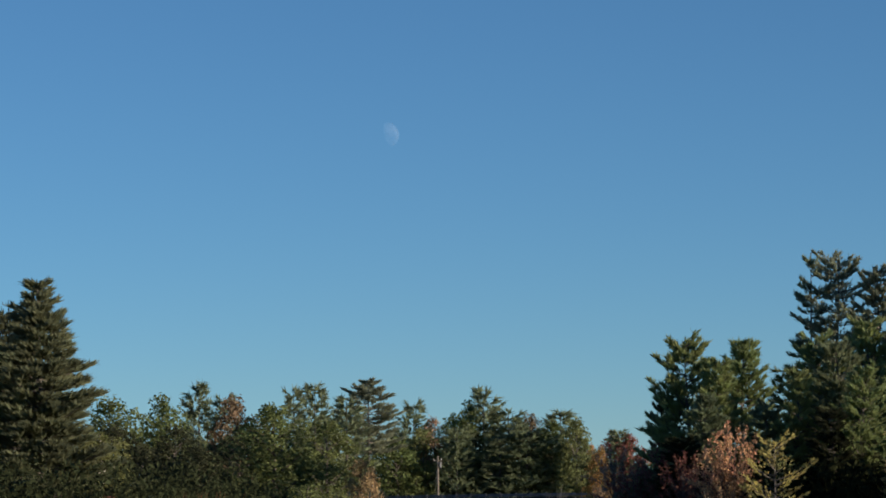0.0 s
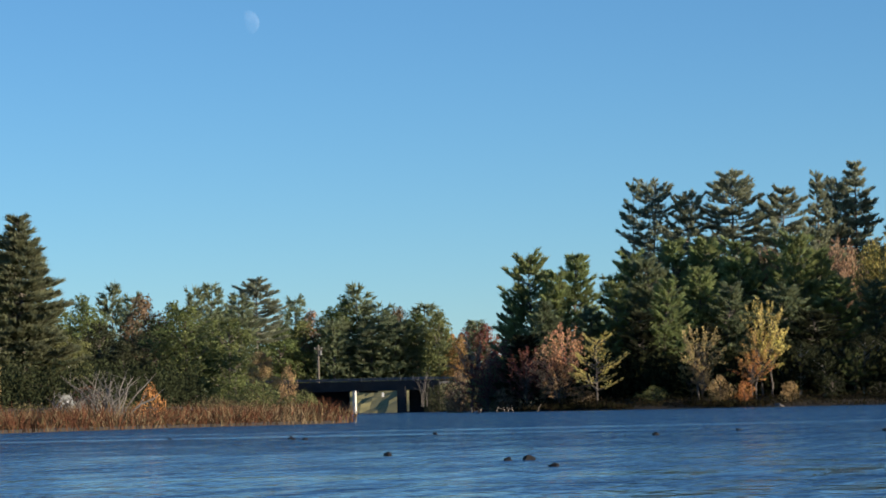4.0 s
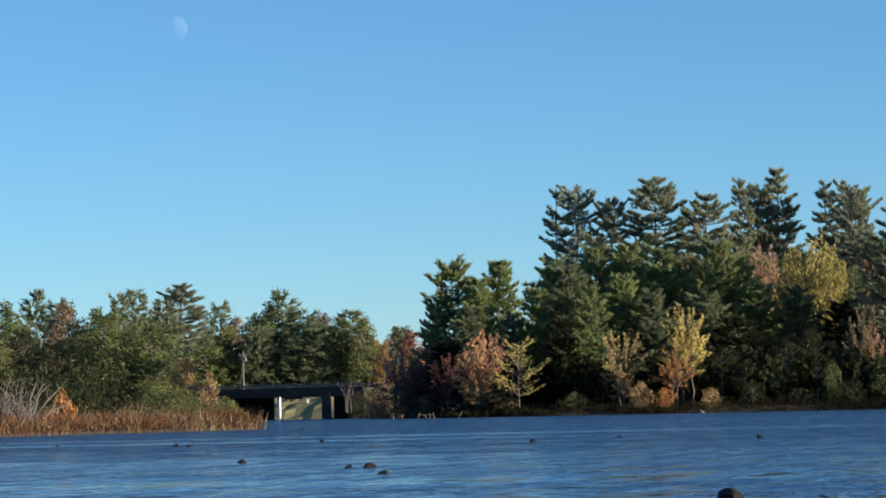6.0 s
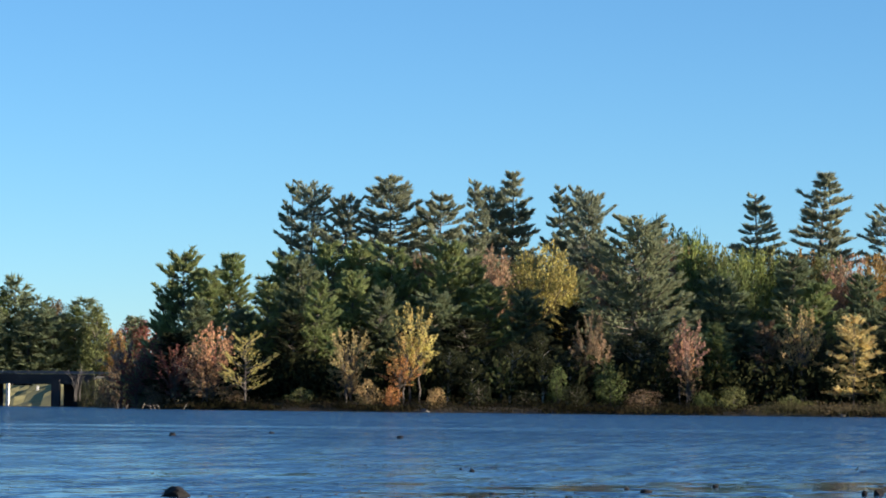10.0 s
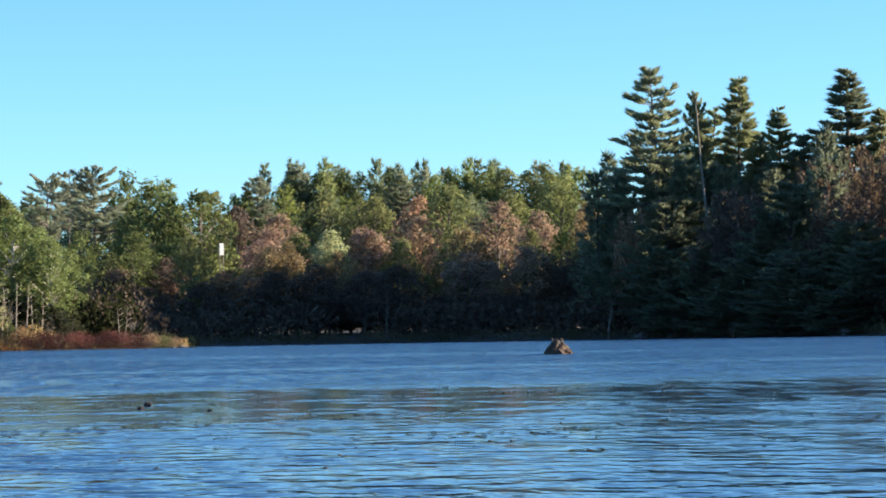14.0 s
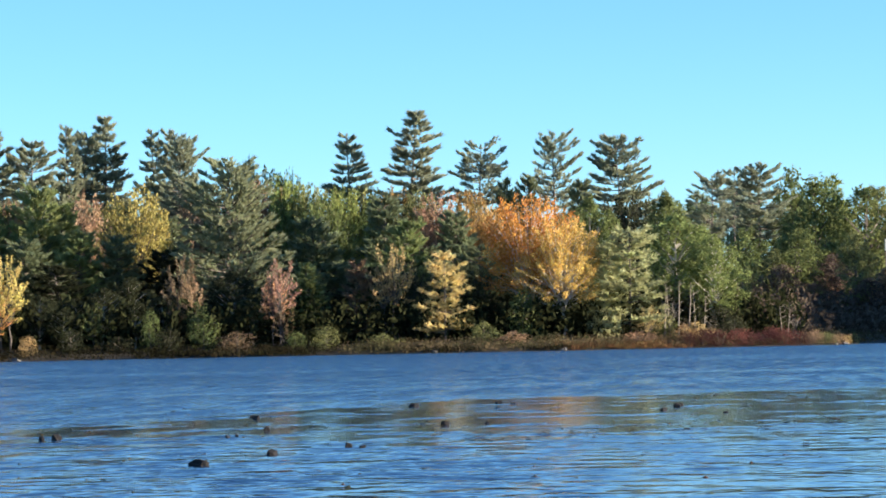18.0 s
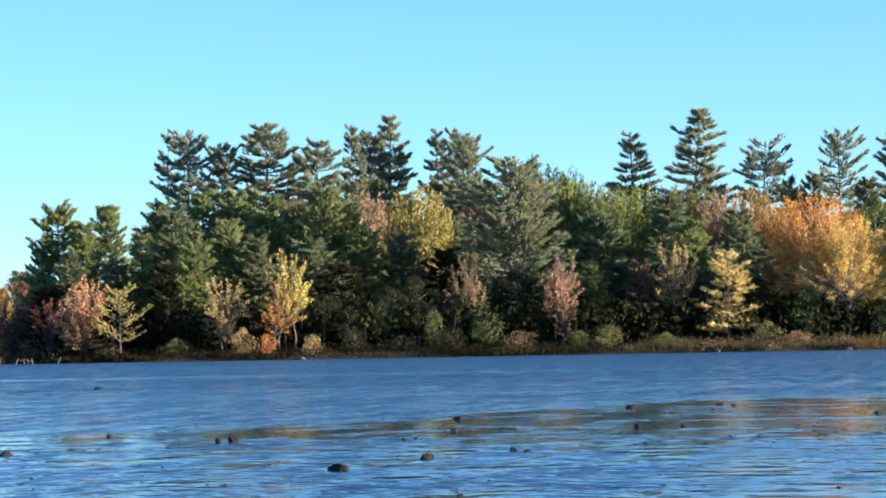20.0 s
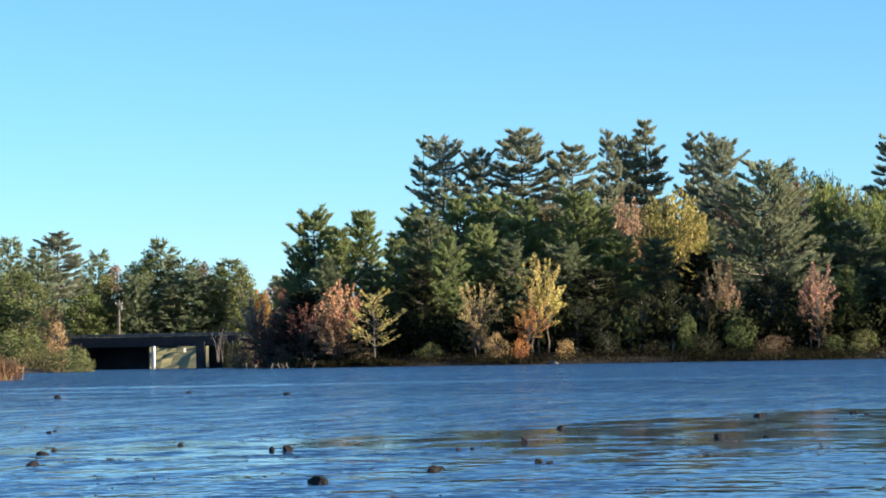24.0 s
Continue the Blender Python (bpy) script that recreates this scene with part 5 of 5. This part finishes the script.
def marsh():
    verts = [(x, y, -0.5) for x, y in MARSH] + [(-27 + (x + 27) * 0.97, 120 + (y - 120) * 0.98, 0.10) for x, y in MARSH] + [(-27, 120, 0.2)]
    n = len(MARSH)
    faces = [(i, (i + 1) % n, n + (i + 1) % n, n + i) for i in range(n)] + [(n + i, n + (i + 1) % n, 2 * n) for i in range(n)]
    tagged(new("marsh_bank", mesh_of("marsh_bank", verts, faces, M_MUD)), "low muddy bank under the reeds", "bank", kind="structure")
    rng = random.Random(41)
    c = Cloud()
    done = 0
    while done < 30000:
        x, y = rng.uniform(-50, -9), rng.uniform(76, 168)
        if not inside(MARSH, x, y) or (rng.random() > 0.35 and inside(MARSH, x + 2.2, y - 2.5)):
            continue
        done += 1
        lump = 0.5 + 0.5 * noise.noise(Vector((x * 0.5, y * 0.25, 3)))
        h = (0.22 + 1.05 * lump ** 1.3) * rng.uniform(0.45, 1.3)
        lean = Vector((rng.gauss(0, 0.34), rng.gauss(0, 0.34), 1)).normalized()
        c.needle(Vector((x, y, 0.02)), lean, h, rng.uniform(0.016, 0.04), rng)
        c.needle(Vector((x + rng.gauss(0, 0.1), y, 0.02)) + lean * h * 0.45, (lean + Vector((rng.gauss(0, 0.5), rng.gauss(0, 0.5), 0))).normalized(), h * 0.55, 0.045, rng)
    tagged(new("reeds", c.mesh("reeds", M_REED)), "rust-coloured marsh reeds with straw-pale stems at the waterline", "reeds", kind="stuff")


marsh()


def dead_bush(x, y, z, h, r, seed, n=46):
    rng = random.Random(seed)
    c = Cloud()
    for i in range(n):
        a = rng.uniform(0, 6.28)
        d = Vector((math.cos(a) * rng.uniform(0.3, 1.0), math.sin(a) * rng.uniform(0.3, 1.0), 0))
        p, pts = Vector((rng.gauss(0, r * 0.16), rng.gauss(0, r * 0.16), 0)), []
        k = rng.uniform(0.55, 1.0)
        for s in range(5):
            f = s / 4
            pts.append(p + d * r * k * f ** 1.2 + Vector((rng.gauss(0, 0.05), rng.gauss(0, 0.05), h * k * (f - 0.25 * f * f) * 1.3)))
        c.tube(pts, [0.055, 0.045, 0.034, 0.024, 0.01], 4)
        for t in range(3):
            q = pts[2 + t % 2]
            c.tube([q, q + Vector((rng.gauss(0, 0.3), rng.gauss(0, 0.3), rng.uniform(0.2, 0.6))) * h * 0.4], [0.016, 0.006], 3)
    ob = new("dead_bush", c.mesh("dead_bush", M_DRIFT))
    ob.matrix_basis = pose(x, y, z)
    return tagged(ob, "leafless grey bush of forked dead branches in the reeds", "bush")


dead_bush(-21.5, 134, 0.15, 2.5, 2.4, 51, 26)
dead_bush(-23.3, 136, 0.15, 1.6, 1.5, 52, 20)
c = Cloud()
c.tube([Vector((-20.6, 133, 0.35)), Vector((-19.9, 133.1, 0.95)), Vector((-19.3, 133.2, 1.2)), Vector((-18.9, 133.2, 1.6))], [0.05, 0.045, 0.035, 0.015], 5)
c.tube([Vector((-19.9, 133.1, 0.95)), Vector((-19.6, 133.0, 1.55))], [0.04, 0.012], 4)
tagged(new("driftwood", c.mesh("driftwood", M_DRIFT)), "bleached forked log leaning out of the reeds", "driftwood")
ob = plant("shrub", -20.0, 137, 1.85, 1.1, "orange")
tagged(ob, "small orange-leaved shrub among dead branches")
ob = dead_bush(-21.3, 512, 1.0, 7.0, 2.4, 53, 9)
tagged(ob, "bare grey sapling clump beside the bridge", "bush")
ob = dead_bush(80, 341, 1.0, 5.0, 2.2, 54, 26)
ob.location = (99, 341, 0.9)
tagged(ob, "bare pale saplings beneath the oaks", "bush")
ob = dead_bush(116, 345, 0.9, 3.2, 0.8, 55, 14)
tagged(ob, "thin leafless shrub on the red-brown spit", "bush")


# ---- road bridge over the inlet ----
def bridge():
    root = new("road_bridge")
    root.matrix_basis = pose(-36, 575, 0, 0, 0, -20)
    bm = bmesh.new()
    box_bm(bm, -30.0, 18.2, -4.6, 4.6, 5.0, 5.6, 0.05)
    deck = part("deck", from_bm("deck", bm, M_SHADE_CONCRETE), root, "grey concrete road deck")
    part("road_surface", box_mesh("road_surface", -30.0, 18.2, -4.0, 4.0, 5.604, 5.68, M_ASPHALT), deck)
    for side in (-4.2, -2.1, 0.0, 2.1, 4.2):
        bm = bmesh.new()
        box_bm(bm, -17.1, 17.1, side - 0.22, side + 0.22, 4.25, 5.0, 0.03)
        box_bm(bm, -17.1, 17.1, side - 0.4, side + 0.4, 4.18, 4.26)
        part("girder", from_bm("girder", bm, M_SHADE_CONCRETE), root, "deep shaded beam under the deck")
    for side in (-4.45, 4.45):
        part("kerb", box_mesh("kerb", -30.0, 18.2, side - 0.18, side + 0.18, 5.6, 5.95, M_SHADE_CONCRETE, 0.04), root)
        rail = part("guard_rail", box_mesh("guard_rail", -30.0, 18.2, side - 0.04, side + 0.04, 6.2, 6.55, M_STEEL, 0.03), root, "galvanised steel guard rail")
        post = box_mesh("post", -0.09, 0.09, -0.08, 0.08, 0, 0.95, M_STEEL, 0.01)
        for i in range(18):
            p = part("post", post, rail)
            p.location = (-28.9 + i * 2.62, side, 5.75)
    pier = part("pier", box_mesh("pier", 1.2, 1.75, -5.6, -4.9, -1.5, 4.2, M_PALE_CONCRETE, 0.06), root, "pale sunlit concrete pier")
    part("pier_cap", box_mesh("pier_cap", 0.9, 2.1, -4.9, 4.6, 3.9, 4.19, M_SHADE_CONCRETE, 0.05), pier)
    for x0, x1 in ((-30.0, -13.5), (16.2, 17.1)):
        part("abutment", box_mesh("abutment", x0, x1, -4.7, 4.7, -1.5, 5.0, M_SHADE_CONCRETE, 0.08), root, "concrete abutment with shade put into its dark colour")
    part("column", box_mesh("column", 9.8, 11.5, -4.7, -4.0, -1.5, 4.95, M_SHADE_CONCRETE, 0.05), root, "grey concrete column under the deck")
    # walls added so that the spans read as dark voids
    for x0, x1 in ((-13.5, -3.4), (9.0, 16.2)):
        part("back_wall", box_mesh("back_wall", x0, x1, 3.2, 3.9, -1.5, 4.95, M_SHADE_CONCRETE, 0.03), root, "added dark wall closing the span")
    tagged(root, "low grey concrete road bridge with a steel guard rail", "bridge")


bridge()


def causeway(x0, x1, side):
    """Earth bank that carries the road to the bridge."""
    verts, faces = [], []
    for k in range(9):
        x = x0 + (x1 - x0) * k / 8
        y = 575 - (x + 36) * math.tan(radians(20))
        for dy, z in ((-10, 0.3), (-4, 5.2), (5, 5.4), (18, 0.5)):
            verts.append((x, y + dy, z))
        if k:
            b = 4 * k
            faces += [(b - 4 + j, b + j, b + j + 1, b - 3 + j) for j in range(3)]
    tagged(new("road_bank", mesh_of("road_bank", verts, faces, M_GRASS)), "grassy earth bank carrying the road", "bank", kind="structure")


causeway(-140, -52, -1)
causeway(-20.3, 60, 1)
# sunlit grass behind the opening
def far_bank():
    verts, faces = [], []
    for j in range(15):
        for i in range(37):
            x, y = -70 + 1.9 * i, 596 + 4.2 * j
            k = min(max((y - 600 + 0.9 * (x + 36)) / 40, 0.0), 1.0)
            verts.append((x, y, -0.4 + 6.4 * k + 0.7 * noise.noise(Vector((x * 0.25, y * 0.25, 1))) + 0.35 * noise.noise(Vector((x * 0.8, y * 0.8, 4)))))
            if i and j:
                b = 37 * j + i
                faces.append((b - 38, b - 37, b, b - 1))
    tagged(new("far_bank", mesh_of("far_bank", verts, faces, M_GRASS)), "sunlit grassy slope beyond the bridge", "bank", kind="structure")


far_bank()
tagged(new("marker_post", box_mesh("marker_post", -33.9, -33.4, 619.8, 620.2, 1.9, 4.1, M_WHITE, 0.05)), "white marker post on the grassy slope", "post")


def utility_pole(x, y):
    root = new("utility_pole")
    root.matrix_basis = pose(x, y, float(ground_z(x, y)))
    h = 13.6 - float(ground_z(x, y))
    c = Cloud()
    c.tube([Vector((0, 0, 0)), Vector((0, 0, h * 0.5)), Vector((0.03, 0, h))], [0.22, 0.19, 0.15], 10)
    part("pole", c.mesh("pole", M_WOOD), root)
    part("crossarm", box_mesh("crossarm", -0.8, 0.8, -0.09, 0.09, h - 0.9, h - 0.7, M_WOOD, 0.02), root)
    c = Cloud()
    c.tube([Vector((0.4, 0, h - 2.1)), Vector((0.4, 0, h - 2.0)), Vector((0.4, 0, h - 1.1)), Vector((0.4, 0, h - 1.0))], [0.12, 0.26, 0.26, 0.12], 10)
    part("transformer", c.mesh("transformer", M_STEEL), root, "grey can transformer")
    for k in (-0.65, 0.0, 0.65):
        c = Cloud()
        c.tube([Vector((k, 0, h - 0.7)), Vector((k, 0, h - 0.6)), Vector((k, 0, h - 0.45))], [0.05, 0.08, 0.03], 6)
        part("insulator", c.mesh("insulator", M_WHITE), root)
    c = Cloud()
    c.tube([Vector((-0.1, -0.1, h - 2.4)), Vector((-1.2, -1.5, 0))], [0.03, 0.03], 4)
    part("guy_wire", c.mesh("guy_wire", M_STEEL), root)
    tagged(root, "wooden utility pole with crossarm behind the bridge", "utility pole")


utility_pole(-45.2, 600)


def panel_on_posts():
    z = float(ground_z(195.2, 530))
    root = new("panel_on_posts")
    root.matrix_basis = pose(195.2, 530, z)
    part("panel", box_mesh("panel", -0.42, 0.42, -0.2, 0.2, 16.7 - z, 18.9 - z, M_GREY_PAINT, 0.05), root, "pale grey upright panel")
    for x in (-0.36, 0.36):
        c = Cloud()
        c.tube([Vector((x, 0, 0)), Vector((x, 0, 16.75 - z))], [0.11, 0.09], 8)
        part("post", c.mesh("post", M_WOOD), root)
    tagged(root, "pale grey panel raised on twin posts among the trees", "sign")


panel_on_posts()


def tent(x, y):
    z = float(ground_z(x, y))
    root = new("tent")
    root.matrix_basis = pose(x, y, z, 0, 0, 15)
    v = [(-1.2, -0.9, 0), (1.2, -0.9, 0), (1.2, 0.9, 0), (-1.2, 0.9, 0), (-0.35, 0, 1.35), (0.35, 0, 1.35)]
    part("canvas", mesh_of("canvas", v, [(0, 1, 5, 4), (1, 2, 5), (2, 3, 4, 5), (3, 0, 4)], M_GREY_CLOTH), root)
    part("flap", mesh_of("flap", [(-0.1, -0.93, 0.02), (0.35, -0.93, 0.02), (0.15, -0.45, 0.75), (-0.05, -0.45, 0.75)], [(0, 1, 2, 3)], M_WHITE), root, "pale door flap")
    tagged(root, "small grey tent with a pale flap under the trees", "tent")


tent(-49.8, 306)


# ---- stones, lodge and driftwood in the lake ----
def stone(name, x, y, w, tall, seed, mat, words, group, sink=0.12):
    rng = random.Random(seed)
    bm = bmesh.new()
    bmesh.ops.create_icosphere(bm, subdivisions=3, radius=1)
    off = Vector((seed * 3.1, seed * 1.7, 0))
    cuts = [(Vector((rng.gauss(0, 1), rng.gauss(0, 1), rng.gauss(0.3, 0.8))).normalized(), rng.uniform(0.55, 0.88)) for _ in range(9)]
    for v in bm.verts:
        for d, k in cuts:
            v.co -= d * max(0.0, v.co.dot(d) - k)
        v.co *= 1 + 0.22 * noise.noise(v.co * 1.3 + off) + 0.12 * noise.noise(v.co * 3.6 + off)
        v.co = Vector((v.co.x * w / 2, v.co.y * w / 2 * rng.uniform(0.999, 1.0), v.co.z * tall * 0.75))
    ob = new(name, from_bm(name, bm, mat))
    ob.matrix_basis = pose(x, y, tall * sink, rng.uniform(-8, 8), rng.uniform(-8, 8), rng.uniform(0, 360))
    return tagged(ob, words, "rock", group)


def shallows(text, w, tall):
    for k, item in enumerate(text.split(";")):
        x, y = map(float, item.split())
        f = 0.8 + 0.45 * ((k * 37) % 10) / 10
        stone("rock", x, y, w * f, tall * f, k + int(x * 10), M_ROCK, "small dark wet rock breaking the lake surface", "rocks in the shallows")


stone("rock", 3.65, 12.42, 0.092, 0.034, 1, M_ROCK, "rounded dark wet rock standing clear of the water", "rocks in the shallows")
stone("rock", -0.5, 15.45, 0.17, 0.055, 2, M_ROCK, "broad dome of dark wet rock, the largest in the shallows", "rocks in the shallows")
stone("rock", 3.33, 16.8, 0.038, 0.034, 3, M_ROCK, "upright dark rock, one of a close pair", "rocks in the shallows")
stone("rock", 3.41, 16.8, 0.058, 0.042, 4, M_ROCK, "squarish dark rock, the larger of a close pair", "rocks in the shallows")
stone("rock", 5.82, 17.9, 0.058, 0.042, 5, M_ROCK, "dark rock with a flat top among weeds", "rocks in the shallows")
stone("rock", 2.25, 15.2, 0.085, 0.03, 6, M_ROCK, "low wide dark rock, barely awash", "rocks in the shallows")
stone("rock", -0.82, 46.4, 0.13, 0.06, 7, M_ROCK, "dark rock far out in the open water", "rocks in the shallows")
stone("rock", -2.5, 23.7, 0.095, 0.036, 8, M_ROCK, "low dark rock alone in rippled water", "rocks in the shallows")
shallows("1.6 22.15; 2.11 16.9; 5.11 20.9; 4.71 17.7; 6.8 23.9; 7.62 24.4; 4.11 13.5; 6.83 24.0; 8.3 21.5; 7.91 20.5; 8.42 21.8", 0.062, 0.034)
shallows("4.38 16.6; 2.75 18.35; 4.64 14.15; 4.3 16.4; 4.6 14.3; 7.67 24.1; 8.0 19.3; 4.14 13.65; 5.14 21.3; 1.57 22.8; 1.2 16.4; 2.1 17.6; 6.1 18.0; 7.2 22.6", 0.042, 0.02)
shallows("-6.72 51.3; -4.48 55.8; -4.14 31.1; -2.88 26.7; -2.7 26.8; -6.5 51.0; -9.44 56.6; -6.9 53.1; 39.6 82.6; 39.3 82.7; 40.0 82.8; 2.6 46.0; 0.8 52", 0.11, 0.045)


def weed_flecks():
    """Leaf tips and weed that break the surface."""
    rng = random.Random(61)
    c = Cloud()
    for i in range(16000):
        x, y = rng.uniform(-2, 18), rng.uniform(10.5, 29)
        thick = noise.noise(Vector((x * 0.35, y * 0.55, 9))) + 0.5 * noise.noise(Vector((x * 1.3, y * 1.6, 2)))
        if thick < 0.22 + 0.03 * abs(y - 18) and rng.random() > 0.03:
            continue
        k, w = len(c.v), rng.uniform(0.008, 0.026)
        pts = [Vector((x + math.cos(a) * w * rng.uniform(0.7, 1.2), y + math.sin(a) * w * 1.5, 0.003 + 0.005 * rng.random())) for a in (0.3, 1.4, 2.5, 3.6, 4.6, 5.5)]
        c.v += pts
        c.f.append(tuple(range(k, k + 6)))
    for i in range(1900):  # curled leaves and stem ends that stand clear of the water
        y = rng.uniform(10.0, 27.0)
        x = rng.uniform(-1.0, 3.0 + 0.5 * y)
        if noise.noise(Vector((x * 0.5, y * 0.3, 4))) + 0.6 * noise.noise(Vector((x * 1.9, y * 1.1, 6))) < 0.16 and rng.random() > 0.12:
            continue
        k, w, tall, a0 = len(c.v), rng.uniform(0.005, 0.015), rng.uniform(0.002, 0.007), rng.uniform(0, 6.28)
        c.v += [Vector((x + math.cos(a0 + a) * w * rng.uniform(0.6, 1.5), y + math.sin(a0 + a) * w, 0.0)) for a in (0.0, 1.3, 2.5, 3.8, 5.0)]
        c.v.append(Vector((x + rng.gauss(0, 0.3) * w, y, tall)))
        c.f += [(k + q, k + (q + 1) % 5, k + 5) for q in range(5)]
    for i in range(260):
        x, y = rng.uniform(-12, 10), rng.uniform(40, 60)
        k, w = len(c.v), rng.uniform(0.02, 0.06)
        c.v += [Vector((x + math.cos(a) * w, y + math.sin(a) * w * 2, 0.004 + 0.012 * rng.random())) for a in (0.3, 1.6, 2.9, 4.1, 5.4)]
        c.f.append(tuple(range(k, k + 5)))
    tagged(new("water_weed", c.mesh("water_weed", M_PAD)), "scattered brown leaf tips of water weed at the surface", "water weed", kind="stuff")


weed_flecks()


def lodge(x, y):
    rng = random.Random(71)
    root = new("animal_lodge")
    root.matrix_basis = pose(x, y, -0.02)
    bm = bmesh.new()
    bmesh.ops.create_icosphere(bm, subdivisions=4, radius=1)
    for v in bm.verts:
        k = max(0.0, v.co.z)
        v.co *= 1 + 0.22 * noise.noise(v.co * 2.2) + 0.1 * noise.noise(v.co * 6)
        v.co = Vector((v.co.x * 0.42 * (1 - 0.35 * k), v.co.y * 0.42 * (1 - 0.35 * k), v.co.z * 0.36))
    part("mound", from_bm("mound", bm, M_STICKS), root, "brown heap of mud and rotted stems")
    for i in range(60):
        a, k = rng.uniform(0, 6.28), rng.random()
        base = Vector((math.cos(a), math.sin(a), 0)) * rng.uniform(0.25, 0.44)
        tip = Vector((math.cos(a + rng.gauss(0, 0.4)) * 0.12, math.sin(a + rng.gauss(0, 0.4)) * 0.12, rng.uniform(0.25, 0.47)))
        c = Cloud()
        c.tube([base, base.lerp(tip, 0.5) + Vector((0, 0, 0.05)), tip], [0.014, 0.012, 0.006], 4)
        part("stick", c.mesh("stick", M_WOOD if i % 3 == 0 else M_STICKS), root)
    tagged(root, "brown mound of heaped sticks and mud rising from the lake", "lodge")


lodge(38.6, 75.6)


def stakes():
    rng = random.Random(81)
    for k, x in enumerate((-9.6, -8.8, -7.0, -6.0, -5.5, -5.1, -2.6)):
        y = 334 + rng.uniform(-1, 1)
        c = Cloud()
        lean = rng.uniform(-0.5, 0.5)
        c.tube([Vector((0, 0, -0.3)), Vector((lean * 0.5, 0, 0.3)), Vector((lean, 0.05, rng.uniform(0.5, 0.8)))], [0.05, 0.045, 0.02], 6)
        if k % 2:
            c.tube([Vector((lean * 0.5, 0, 0.3)), Vector((lean - 0.5, 0, 0.5))], [0.04, 0.02], 5)
        ob = new("driftwood", c.mesh("driftwood", M_WOOD))
        ob.matrix_basis = pose(x, y, 0)
        tagged(ob, "bleached driftwood stub slanting out of the water", "driftwood", "driftwood off the point")


stakes()
for k, (x, y, w, t) in enumerate(((221.5, 415, 2.6, 1.0), (223.6, 409, 2.2, 0.9), (225.6, 382, 2.6, 1.2), (223.8, 360, 2.0, 1.3), (119.8, 337.8, 0.8, 0.28), (118.5, 337.4, 0.6, 0.22), (121.3, 338.5, 0.5, 0.2), (84.4, 330.8, 0.9, 0.35), (24.2, 338.2, 1.2, 0.35), (70.0, 332.8, 0.8, 0.35))):
    stone("boulder", x, y, w, t, 100 + k, M_BOULDER, "pale granite boulder at the water's edge", "boulders on the shore", 0.35)


def lone_trunk(x, y, z0, z1, lean, r, mat, words):
    c = Cloud()
    z = min(z0, float(ground_z(x, y)))
    h = z1 - z
    c.tube([Vector((0, 0, 0)), Vector((lean * 0.3, 0, h * 0.35)), Vector((lean * 0.75, 0, h * 0.7)), Vector((lean, 0, h))], [r, r * 0.85, r * 0.6, r * 0.25], 7)
    for k in range(7):
        f = 0.5 + 0.07 * k
        p = Vector((lean * f, 0, h * f))
        c.tube([p, p + Vector(((-1) ** k * 0.7, 0.3, 0.35))], [r * 0.25, 0.02], 4)
    ob = new("snag", c.mesh("snag", mat))
    ob.matrix_basis = pose(x, y, z)
    tagged(ob, words, "tree trunk")


lone_trunk(231.0, 408, 1.5, 37.0, -3.2, 0.26, M_WOOD, "tall bare grey trunk before the dark conifers")
lone_trunk(218.8, 421, 0.2, 6.5, 0.9, 0.14, M_WOOD, "leaning white birch trunk on the shaded bank")
lone_trunk(196, 455, 0.4, 7.5, 0.2, 0.1, M_WOOD, "thin pale trunk under the shaded canopy")


for x, y, top, lean, r in ((98.2, 338.5, 7.3, 0.3, 0.11), (99.2, 339.6, 6.9, -0.3, 0.11), (99.8, 338.2, 7.8, 0.2, 0.11), (101.2, 338.9, 7.5, 0.4, 0.11), (102.4, 340.0, 6.7, -0.2, 0.11), (103.3, 339.8, 6.3, 0.3, 0.11), (113.2, 340.9, 4.8, -0.3, 0.06), (113.9, 341.2, 5.0, 0.35, 0.06)):
    lone_trunk(x, y, 0.3, top, lean, r, M_WOOD, "slim pale trunk standing bare below the leafy canopy")


# ---- the moon ----
def moon():
    m, n, join = material("moon_surface")
    out, add, clear, grey = n.new("ShaderNodeOutputMaterial"), n.new("ShaderNodeAddShader"), n.new("ShaderNodeBsdfTransparent"), n.new("ShaderNodeBsdfDiffuse")
    t = n.new("ShaderNodeTexNoise")
    t.inputs["Scale"].default_value = 0.09
    r = ramp(n, [(0.35, (0.013, 0.014, 0.016)), (0.65, (0.034, 0.034, 0.034))])
    co = n.new("ShaderNodeTexCoord")
    join(co.outputs["Object"], t.inputs["Vector"])
    join(t.outputs[0], r.inputs[0])
    join(r.outputs[0], grey.inputs[0])
    join(clear.outputs[0], add.inputs[0])
    join(grey.outputs[0], add.inputs[1])
    join(add.outputs[0], out.inputs[0])
    bm = bmesh.new()
    bmesh.ops.create_uvsphere(bm, u_segments=64, v_segments=32, radius=15.5)
    lit = way(SUN_AZIMUTH, SUN_HEIGHT)
    dark = [v for v in bm.verts if v.co.normalized().dot(lit) < 0.25]
    bmesh.ops.delete(bm, geom=dark, context="VERTS")
    ob = new("moon", from_bm("moon", bm, m, True))
    ob.matrix_basis = pose(-340, 3640, 469)
    ob.visible_shadow = False
    tagged(ob, "pale half-lit daytime moon in the clear sky", "moon")


moon()


# ---- from the plan to metres ----
for ob in [o for o in scene.objects if o.parent is None and o.type in {"MESH", "EMPTY"}]:
    ob.matrix_basis = Matrix.Scale(UNIT, 4) @ ob.matrix_basis
